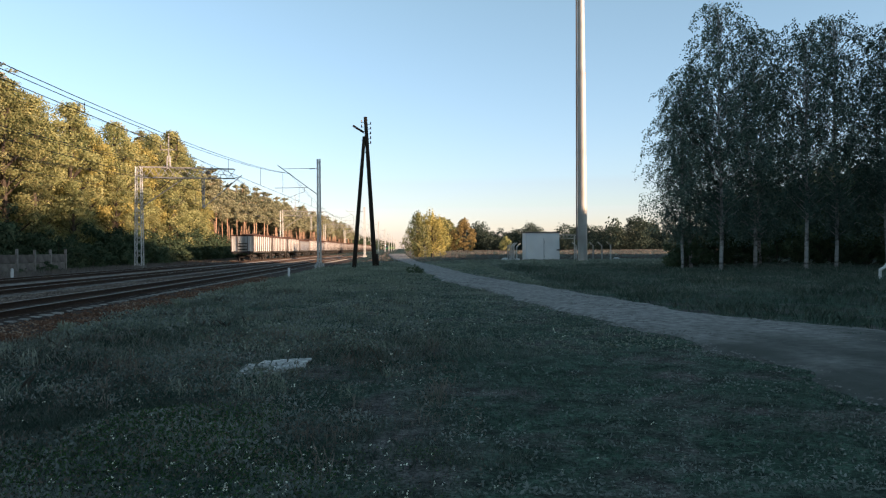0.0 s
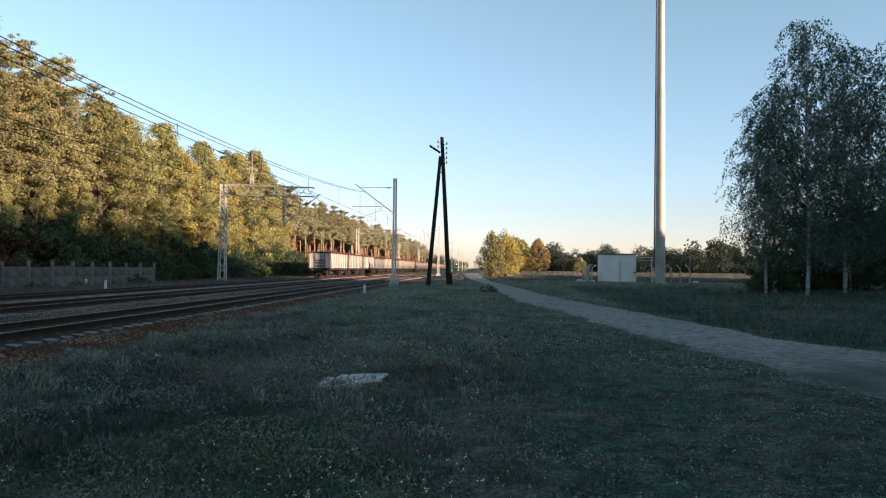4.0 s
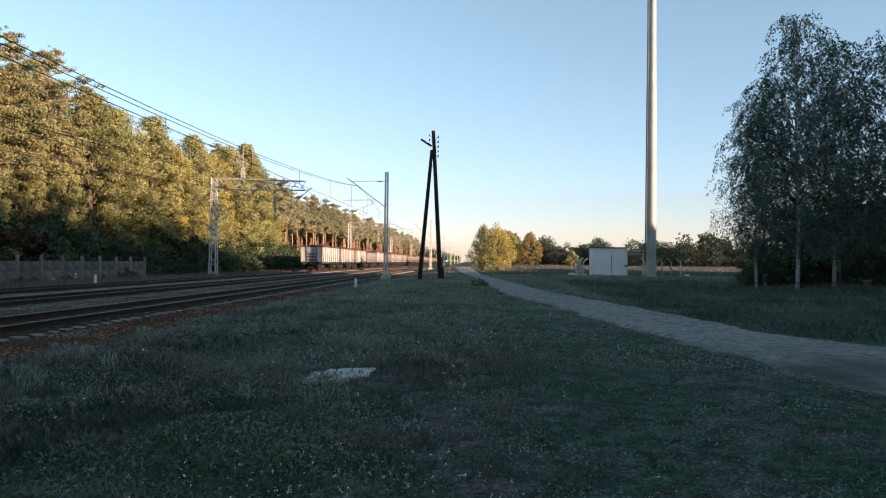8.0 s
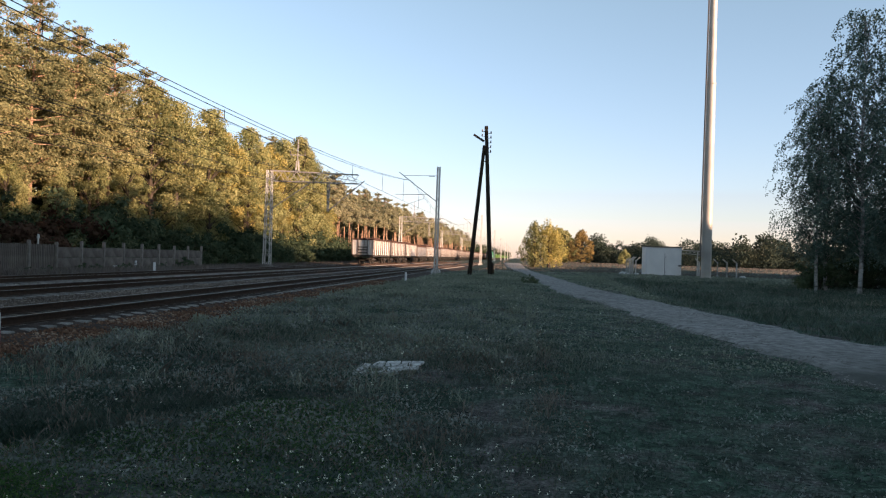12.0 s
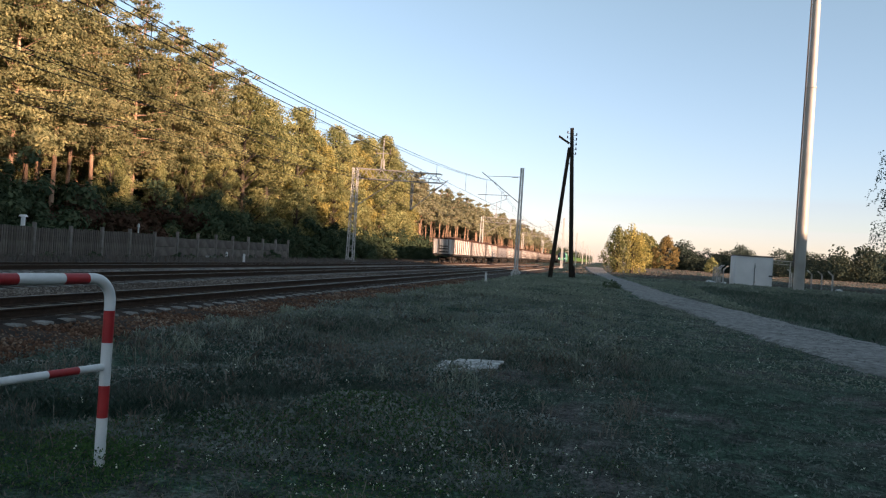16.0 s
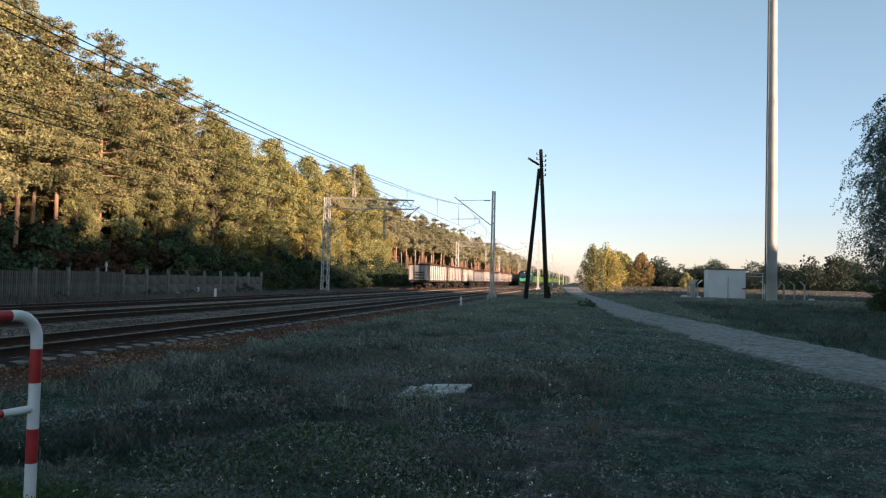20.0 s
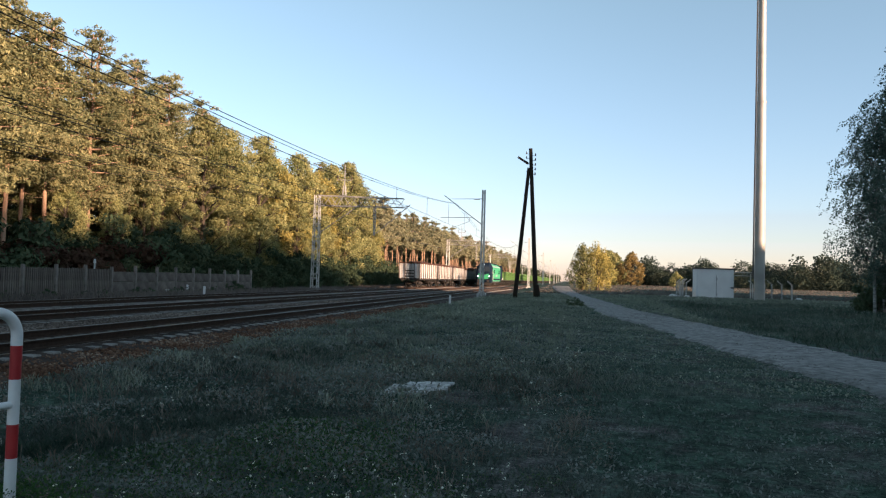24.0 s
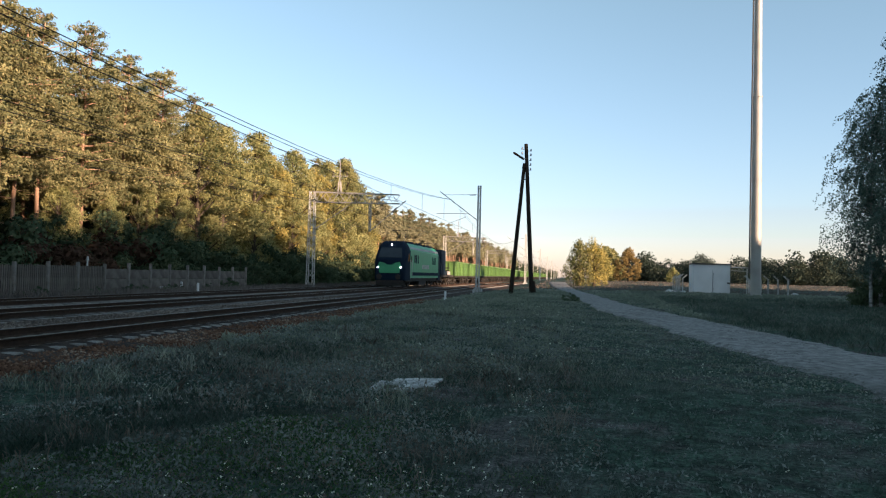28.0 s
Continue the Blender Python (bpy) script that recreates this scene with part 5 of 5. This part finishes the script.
for y in np.arange(66, 128, 3.4):
    put(shrubs[rng.integers(2)], -28.6 + rng.uniform(-0.6, 0.6) - 0.02 * (y - 66), y, rng.uniform(0.55, 0.9))
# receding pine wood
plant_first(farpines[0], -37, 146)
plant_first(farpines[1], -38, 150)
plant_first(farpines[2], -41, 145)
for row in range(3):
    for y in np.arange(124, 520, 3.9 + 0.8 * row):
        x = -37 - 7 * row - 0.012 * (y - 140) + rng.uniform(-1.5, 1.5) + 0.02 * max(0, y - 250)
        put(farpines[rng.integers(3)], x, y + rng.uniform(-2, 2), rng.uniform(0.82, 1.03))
for y in np.arange(124, 330, 5):
    put(shrubs[rng.integers(2)], -31 + rng.uniform(-1.5, 1.5), y, rng.uniform(0.35, 0.75))

# birch grove on the meadow
BL = "tall birch with drooping twigs and small dark green leaves"
birches = [birch(17.4, 8.2, BL), birch(16.6, 7.6, BL, 100), birch(16.2, 7.6, BL, 94, 0.20)]
plant_first(birches[0], 21.2, 48.5, 1.03, 1.11)
plant_first(birches[1], 24.2, 50.0, 1.08)
plant_first(birches[2], 26.4, 47.5, 1.07)
for x, y, k, s in ((19.4, 50.5, 2, 0.74), (20.4, 51.5, 1, 0.84), (29.6, 49.5, 0, 0.93), (32.6, 48.5, 2, 0.97), (36, 52, 1, 0.96), (28, 57, 0, 0.80), (40, 48, 2, 1.0), (44, 55, 0, 1.0)):
    put(birches[k], x, y, s * 1.05)
for x, y, s in ((20.3, 52.5, 0.7), (23, 56, 0.75), (26, 58, 0.8), (30, 58.5, 0.9), (34, 57, 0.9), (37, 53, 1.0), (38, 47, 1.0), (33.5, 52.5, 0.6), (41, 50, 1.1), (42, 57, 1.2), (36, 62, 1.0)):
    put(shrubs[rng.integers(2)], x, y, s)

# bushes and trees beyond the meadow
put(shrubs[1], -27.0, 59.2, 0.32)
for y in np.arange(28, 62, 2.1):
    put(shrubs[rng.integers(2)], -27.0 + rng.uniform(-0.1, 0.4), y + rng.uniform(-0.8, 0.8), rng.uniform(0.10, 0.2))
put(shrubs[0], 1.05, 46.5, 0.17)
bush = broadleaf(6.8, 7.0, "gold", "rounded bush-like tree with yellow autumn leaves beside the track", per=55, leaf=0.26, low=0.04, name="autumn_bush", clumps=110, squash=1.5, jag=1.1)
plant_first(bush, 4.9, 121, 0.95)
gb = broadleaf(6.5, 6.0, "oak", "green-leaved bushy tree beside the autumn tree", per=55, leaf=0.26, low=0.04, name="green_bush", clumps=90, squash=1.4, jag=1.0)
plant_first(gb, 2.6, 119.5, 0.82, 1.0)
rust = broadleaf(10.5, 8.5, "rust", "round tree with rusty orange autumn crown beyond the meadow", per=70, leaf=0.42, low=0.06, name="autumn_tree", clumps=80, jag=0.4)
plant_first(rust, 16.7, 206, 0.95, 0.86)
fo = broadleaf(9.5, 9, "oak", "round broad-leaved tree beyond the meadow", per=60, leaf=0.5, low=0.05, name="meadow_tree", clumps=70, jag=0.5)
plant_first(fo, 11.0, 212)
put(fo, 13, 217, 0.95)
put(fo, 27.5, 200, 0.42)


def far_wood(name, spots, mat, label, per=34, leaf=1.1):
    pts = []
    for x, y, h, w in spots:
        n = int(per * h * w / 20)
        d = unit(n) * (0.6 + 0.4 * rng.uniform(0, 1, n))[:, None] * np.array([w / 2, w / 2, h / 2])
        pts.append(d * (1 + 0.06 * rng.normal(size=(n, 1))) + np.array([x, y, h / 2 + float(gz(x, y)) - 0.3]))
    return solo(name, leaves_mesh(name, leaf_quads(np.concatenate(pts), leaf, 0.3, 0.0, 0.7), M[mat]), None, label, "woodland", kind="stuff")


spots = [(x + rng.uniform(-3, 3), 262 + rng.uniform(-12, 25), 7.4 + 1.6 * math.sin(x * 0.31) + 1.0 * math.sin(x * 0.83 + 1) + rng.uniform(-1.2, 1.4), rng.uniform(4, 9)) for x in np.arange(15, 150, 1.2)]
spots += [(x, 258 + rng.uniform(-4, 4), rng.uniform(4, 6), 8) for x in np.arange(14, 150, 2.5)]
far_wood("distant_wood", spots, "farwood", "distant dark wood along the meadow's edge", 330, 0.55)
spots = [(x + rng.uniform(-3, 3), 235 + rng.uniform(-6, 14), rng.uniform(5, 9.5), rng.uniform(5, 8)) for x in np.arange(52, 160, 2.6)]
spots += [(x, 230 + rng.uniform(-3, 3), rng.uniform(3, 5), 7) for x in np.arange(50, 160, 2.5)]
far_wood("distant_copse", spots, "farwood", "distant broad-leaved copse", 260, 0.5)
spots = [(70 + rng.uniform(-6, 10), 232 + rng.uniform(-6, 6), rng.uniform(9, 11.5), 6) for k in range(5)]
far_wood("distant_pines", spots, "farwood", "distant dark pines", 110, 0.8)
# wood behind and beside the viewer that shades the meadow
spots = [(55 + rng.uniform(-5, 8), y + rng.uniform(-2, 2), 26.8 - 13.8 * float(smooth_step(31, 57, y)) - 2.5 * float(smooth_step(64, 90, y)) + rng.uniform(-1.5, 1.5), rng.uniform(7, 9)) for y in np.arange(-170, 118, 1.1)]
spots += [(53 + rng.uniform(-4, 4), y + rng.uniform(-1, 1), rng.uniform(8, 11), rng.uniform(6, 8)) for y in np.arange(-170, 118, 2.2)]
far_wood("wood_beside_meadow", spots, "shrub", "tall dense wood beside the meadow", 62, 1.5)
spots = [(-52 - 6 * r + rng.uniform(-2, 2), y, rng.uniform(14, 17), 8) for r in range(2) for y in np.arange(-14, 150, 3)]
spots += [(-62 - 0.012 * (y - 140) + 0.02 * max(0, y - 250) - 7 * r + rng.uniform(-2, 2), y, rng.uniform(12, 15.5), 9) for r in range(2) for y in np.arange(146, 560, 5)]
spots += [(-42 - 9 * r + 0.014 * (y - 500) + rng.uniform(-3, 3), y, rng.uniform(11, 15), 12) for r in range(2) for y in np.arange(505, 1700, 9)]
far_wood("deep_wood", spots, "shrub", "dark depth of the wood behind its edge", 46, 1.1)

# ---------------------------------------------------------------- grass
def on_path(x, y):
    a, b = np.interp(y, PATH_Y, PATH_L), np.interp(y, PATH_RY, PATH_R)
    return (x > a + 0.1) & (x < b - 0.1)


def blades(n, area, h, w, spread, mat, name, label, density=None, per=6):
    """Tufts of bent blades over an area."""
    x = rng.uniform(area[0], area[1], n)
    y = area[2] + (area[3] - area[2]) * rng.uniform(0, 1, n) ** 1.5
    keep = ~on_path(x, y) & (x > -7.4) & ~((np.abs(x + 1.54) < 0.40) & (np.abs(y - 11.4) < 0.5)) & (rng.uniform(0, 1, n) > 0.9 * worn(x, y))
    if density is not None:
        keep &= rng.uniform(0, 1, n) < density(x, y)
    x, y = x[keep], y[keep]
    x, y = np.repeat(x, per), np.repeat(y, per)
    m = len(x)
    x, y = x + rng.normal(0, spread, m), y + rng.normal(0, spread, m)
    z = gz(x, y) + bumps(x, y) * smooth_step(60, 30, np.hypot(x, y)) - 0.01
    hh = h * (1 - 0.45 * smooth_step(-0.5, 2.5, x) * (x < 6)) * rng.uniform(0.4, 1.25, m) * (0.7 + 0.6 * (0.5 + 0.5 * np.sin(x * 0.9 + 1.1 * np.sin(y * 0.6))))
    a, lean = rng.uniform(0, 2 * np.pi, m), rng.uniform(0.15, 0.8, m)
    d = np.stack([np.cos(a), np.sin(a), np.zeros(m)], 1)
    s = np.stack([-d[:, 1], d[:, 0], np.zeros(m)], 1) * (w * rng.uniform(0.6, 1.3, m))[:, None]
    base = np.stack([x, y, z], 1)
    tip = base + d * (hh * lean)[:, None] + np.array([0, 0, 1.0]) * hh[:, None]
    midp = base + d * (hh * lean * 0.3)[:, None] + np.array([0, 0, 0.55]) * hh[:, None]
    v = np.stack([base - s / 2, base + s / 2, midp + s / 2.4, tip, midp - s / 2.4], 1).reshape(-1, 3)
    i = np.arange(m)[:, None] * 5
    me = mesh_np(name, v, i + np.array([[0, 1, 2, 3, 4]]), mat)
    return solo(name, me, None, label, "grass", kind="stuff")


def patch(x, y):
    return (1 - 0.5 * smooth_step(-0.5, 1.5, x) * (x < 6)) * np.clip(0.62 + 0.5 * np.sin(x * 0.8 + 0.5 * np.sin(y * 0.7)) * np.sin(y * 0.55 + 0.8 * np.sin(x * 0.5)), 0.12, 1)


blades(26000, (-5, 5.5, 3.2, 9), 0.05, 0.0035, 0.06, M["grass"], "meadow_grass", "short dark green meadow grass", patch, 5)
blades(20000, (-8, 7, 6, 18), 0.085, 0.005, 0.09, M["grass"], "meadow_grass_beyond", "dark green meadow grass", patch)
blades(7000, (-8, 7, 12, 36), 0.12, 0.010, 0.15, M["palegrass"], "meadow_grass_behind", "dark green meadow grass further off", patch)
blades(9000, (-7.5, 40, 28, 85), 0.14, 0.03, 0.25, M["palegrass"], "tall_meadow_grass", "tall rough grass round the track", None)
blades(7000, (7.5, 34, 10, 60), 0.20, 0.014, 0.2, M["lush"], "rough_grass", "tall rough green grass beside the sandy track", None)
blades(1800, (-7.2, 0.5, 9.5, 34), 0.17, 0.006, 0.09, M["dry"], "dry_grass", "pale dry grass stalks in the meadow", lambda x, y: np.clip(np.sin(x * 1.7 + 2) * np.sin(y * 1.1 + 1) - 0.3, 0.02, 1))
blades(9000, (-4, 130, 84, 250), 0.10, 0.2, 0.6, M["stubble"], "far_meadow_grass", "dry stubble of the far meadow", None)


def tufts(n, area, h, name, label, mat, per=22, w=0.0016):
    """Clumps of thin stalks, each with a feathery head."""
    cx, cy = rng.uniform(area[0], area[1], n), area[2] + (area[3] - area[2]) * rng.uniform(0, 1, n) ** 1.6
    k = ~on_path(cx, cy) & (cx > -7.2) & (np.hypot(cx + 1.56, cy - 11.5) > 0.8)
    cx, cy = cx[k], cy[k]
    hs = h * rng.uniform(0.55, 1.35, len(cx))
    x, y, hs = (np.repeat(q, per) for q in (cx, cy, hs))
    m = len(x)
    a, lean = rng.uniform(0, 2 * np.pi, m), rng.uniform(0.15, 1.0, m)
    d = np.stack([np.cos(a), np.sin(a), np.zeros(m)], 1)
    x, y = x + rng.normal(0, 0.09, m), y + rng.normal(0, 0.09, m)
    hh = hs * rng.uniform(0.5, 1.1, m)
    ww = (w + 0.0006 * y)[:, None]
    base = np.stack([x, y, gz(x, y) + bumps(x, y) * smooth_step(60, 30, np.hypot(x, y)) - 0.01], 1)
    s = np.stack([-d[:, 1], d[:, 0], np.zeros(m)], 1) * ww
    up = np.array([0, 0, 1.0])
    b = base + d * (hh * lean * 0.45)[:, None] + up * (0.68 * hh)[:, None]
    t = base + d * (hh * lean)[:, None] + up * hh[:, None]
    q = (b + t) / 2
    v = np.stack([base - s * 0.4, base + s * 0.4, b + s * 0.4, q + s * 1.1, t, q - s * 1.1, b - s * 0.4], 1).reshape(-1, 3)
    return solo(name, mesh_np(name, v, np.arange(m)[:, None] * 7 + np.arange(7)[None], M[mat]), None, label, "grass", kind="stuff")


tufts(60, (-7.2, 0.0, 3.2, 15), 0.19, "feathery_grass", "clumps of feathery pale grass stalks", "dry")
tufts(90, (-7.2, 1.0, 9, 34), 0.24, "feathery_grass_beyond", "clumps of feathery pale grass further off", "paleweed", 22)
tufts(60, (-7, 1.0, 3.2, 22), 0.22, "brown_stalks", "clumps of brown dry stalks", "dry", 20)
# low weeds: many small leaves that make the meadow look soft
def weeds(n, area, name, label, hmax, power=2.0, mat="weed", size=0.03, grow=0.0024, over_track=False):
    x = rng.uniform(area[0], area[1], n)
    y = area[2] + (area[3] - area[2]) * rng.uniform(0, 1, n) ** power
    thick = np.clip(0.5 + 0.5 * np.sin(x * 1.1 + 1.7 * np.sin(y * 0.45)) * np.sin(y * 0.8 + 1.3 * np.sin(x * 0.7)) + 0.25 * np.sin(x * 3.7) * np.sin(y * 3.1), 0.04, 1) * (1 - 0.85 * smooth_step(-0.5, 2.0, x) * (x < 6))
    keep = (over_track | ~on_path(x, y)) & (x > -7.3 + 0.3 * np.sin(y * 2.1)) & ~((np.abs(x + 1.54) < 0.40) & (np.abs(y - 11.4) < 0.5)) & (rng.uniform(0, 1, n) < (thick + 0.15) * (1 - 0.9 * worn(x, y)))
    x, y, thick = x[keep], y[keep], thick[keep]
    z = gz(x, y) + bumps(x, y) * smooth_step(60, 30, np.hypot(x, y)) + hmax * thick * rng.uniform(0, 1, len(x)) ** 1.7
    c = np.stack([x, y, z], 1)
    v = leaf_quads(c, size + grow * y, 0.0, -0.4, 0.45)
    return solo(name, leaves_mesh(name, v, M[mat]), None, label, "weeds", kind="stuff")


weeds(135000, (-7.5, 6.5, 5.3, 30), "meadow_weeds", "low grey-green weeds all over the meadow", 0.20)
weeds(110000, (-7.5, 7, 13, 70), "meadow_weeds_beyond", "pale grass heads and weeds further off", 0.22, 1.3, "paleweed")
weeds(70000, (6, 36, 9, 60), "verge_weeds", "rough weeds beside the sandy track", 0.22, 1.3, "lush", 0.024, 0.0014)
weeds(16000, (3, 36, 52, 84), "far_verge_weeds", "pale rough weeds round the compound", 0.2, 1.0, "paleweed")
weeds(52000, (-5.0, 0.8, 3.2, 6.6), "clover_patch", "fresh green clover patch in the meadow", 0.17, 1.0, "clover", 0.024, 0.0)
weeds(5000, (-2.6, -0.9, 6.5, 8.3), "yellow_green_weeds", "yellowish green herbs in the meadow", 0.22, 1.0, "clover", 0.026, 0.0)
weeds(5200, (-3.75, -2.75, 4.05, 5.1), "weeds_at_railing", "lush clover and weeds round the railing's foot", 0.38, 1.0, "clover", 0.028, 0.0)
weeds(44000, (-7, 1.2, 3.4, 16), "brown_weeds", "withered brown weeds among the grass", 0.17, 1.5, "dry", 0.026, 0.002)
weeds(2200, (-3.2, -0.5, 8.5, 12.5), "seed_heads", "pale feathery seed heads in the meadow", 0.30, 1.0, "paleweed", 0.028, 0.0)
weeds(5000, (0, 4.5, 12, 34), "white_clover_heads", "scattered pale flower heads in the meadow", 0.12, 1.2, "paleweed", 0.03, 0.0018)
weeds(3500, (-6.5, 5.6, 3.0, 26), "fallen_leaves", "pale fallen leaves and litter on the meadow", 0.02, 1.8, "litter", 0.03, 0.0015)

weeds(100000, (5.2, 11.5, 3, 14.5), "weeds_on_track", "low moss and weeds creeping over the worn track", 0.05, 1.0, "lush", 0.026, 0.001, True)

# far verge between the tracks and the wood
def verge(n, area, h, w, name, label):
    x, y = rng.uniform(area[0], area[1], n), rng.uniform(area[2], area[3], n)
    a = rng.uniform(0, 2 * np.pi, n)
    hh = h * rng.uniform(0.4, 1.3, n)
    d = np.stack([np.cos(a), np.sin(a), np.zeros(n)], 1)
    base = np.stack([x, y, gz(x, y)], 1)
    s = np.stack([-d[:, 1], d[:, 0], np.zeros(n)], 1) * w
    v = np.stack([base - s, base + s, base + d * (0.4 * hh)[:, None] + np.array([0, 0, 1]) * hh[:, None]], 1).reshape(-1, 3)
    return solo(name, mesh_np(name, v, np.arange(len(v)).reshape(-1, 3), M["stubble"]), None, label, "grass", kind="stuff")


verge(26000, (-31, -22.6, 18, 130), 0.4, 0.06, "verge_grass", "rough grass between the tracks and the fence")

# flowers
def flowers(n, area, h, size):
    x, y = rng.normal(area[0], area[1], n), rng.normal(area[2], area[3], n)
    keep = ~on_path(x, y) & (y > 3.0) & (x > -7)
    x, y = x[keep], y[keep]
    z = gz(x, y) + h * rng.uniform(0.5, 1.2, len(x))
    c = np.stack([x, y, z], 1)
    c = np.concatenate([c + rng.normal(0, size * 0.5, c.shape) for k in range(3)])
    return c


fl = np.concatenate([flowers(120, (-0.9, 0.9, 5.1, 0.55), 0.16, 0.018), flowers(50, (-0.2, 0.8, 5.6, 0.7), 0.14, 0.02), flowers(30, (1.2, 1.4, 14, 2.5), 0.2, 0.03), flowers(30, (-3.5, 1.5, 9, 3), 0.25, 0.025), flowers(25, (-0.5, 1.5, 9, 2.5), 0.22, 0.025), flowers(30, (0.5, 1.5, 27, 5), 0.25, 0.05)])
v = leaf_quads(fl, 0.0105 + 0.0012 * np.clip(fl[:, 1], 3, 40), 1.5, 0.0, 0.9)
solo("meadow_flowers", leaves_mesh("meadow_flowers", v, M["flower"]), None, "small white wild flowers scattered in the grass", "flowers", kind="stuff")

# loose ballast stones on the shoulder
def stones(n, area, zf, name, mat="stone"):
    x = rng.uniform(area[0], area[1], n)
    y = area[2] + (area[3] - area[2]) * rng.uniform(0, 1, n) ** 1.3
    z = zf(x)
    o = np.array([[1, 0, 0], [0, 1, 0], [-1, 0, 0], [0, -1, 0], [0, 0, 1], [0, 0, -1]], float)
    f = np.array([[0, 1, 4], [1, 2, 4], [2, 3, 4], [3, 0, 4], [1, 0, 5], [2, 1, 5], [3, 2, 5], [0, 3, 5]])
    s = rng.uniform(0.02, 0.05, n)[:, None, None]
    V = o[None] * s * rng.uniform(0.6, 1.3, (n, 6, 1))
    a = rng.uniform(0, 2 * np.pi, n)
    c, sn = np.cos(a)[:, None], np.sin(a)[:, None]
    V = np.stack([V[..., 0] * c - V[..., 1] * sn, V[..., 0] * sn + V[..., 1] * c, V[..., 2] * 0.8], -1) + np.stack([x, y, z], 1)[:, None]
    F = f[None] + (np.arange(n) * 6)[:, None, None]
    return solo(name, mesh_np(name, V.reshape(-1, 3), F.reshape(-1, 3), M[mat]), None, "loose rust-brown ballast stones" if mat == "stone" else "dusty grey-brown ballast stones", "ballast", kind="stuff")


px, pz = [p[0] for p in prof][::-1], [p[1] for p in prof][::-1]
edge_y = np.concatenate([rng.uniform(6, 34, 900), rng.uniform(7, 40, 5000)])
edge_x = np.concatenate([np.interp(edge_y[:900], PATH_Y, PATH_L) + rng.normal(0.1, 0.22, 900), np.interp(edge_y[900:], PATH_Y, PATH_L) + (np.interp(edge_y[900:], PATH_RY, PATH_R) - np.interp(edge_y[900:], PATH_Y, PATH_L)) * rng.uniform(0.02, 0.98, 5000)])
ev = []
for x, y in zip(edge_x, edge_y):
    s = rng.uniform(0.010, 0.036)
    base = np.array([[1, 0, 0.1], [0.3, 0.9, 0], [-0.9, 0.3, 0.1], [-0.2, -0.9, 0], [0.1, 0, 0.7]]) * s * rng.uniform(0.7, 1.3, (5, 1))
    ev.append(base + np.array([x, y, float(gz(x, y) + bumps(x, y)) + 0.035]))
ev = np.concatenate(ev)
ef = (np.array([[0, 1, 4], [1, 2, 4], [2, 3, 4], [3, 0, 4]])[None] + (np.arange(len(edge_y)) * 5)[:, None, None]).reshape(-1, 3)
solo("track_pebbles", mesh_np("track_pebbles", ev, ef, M["pebble"]), None, "pale pebbles along the sandy track's edge", "pebbles", kind="stuff")
stones(24000, (-8.62, -6.5, 6, 48), lambda x: np.interp(x, px, pz) - 0.005, "ballast_stones")
stones(16000, (-13.85, -11.3, 10, 48), lambda x: np.interp(x, px, pz), "ballast_stones_between_tracks", "greystone")

# sleepers near the viewer, one by one
for tr, a, b in zip(tracks, (-6, 9, 9), (90, 36, 36)):
    for y in np.arange(a, b, 0.6):
        s = part("sleeper", SLEEPER, None, tr)
        s.location = (random.uniform(-0.04, 0.02), y, TIE_Z - 0.03)

# ---------------------------------------------------------------- motion
SPEED, END_Y = 17.6, 67.0


def train_rows(offset):
    return [(t, pose(TRACKS[1], END_Y + offset + SPEED * (28 - t) + 0.12 * (28 - t) ** 2, RAIL_Z)) for t in range(0, 29, 2)]


def motions():
    walk(loco, train_rows(0))
    walk(flat, train_rows(20.4))
    for k, w in enumerate(green_train):
        walk(w, train_rows(30.8 + 14.1 * k))


motions()
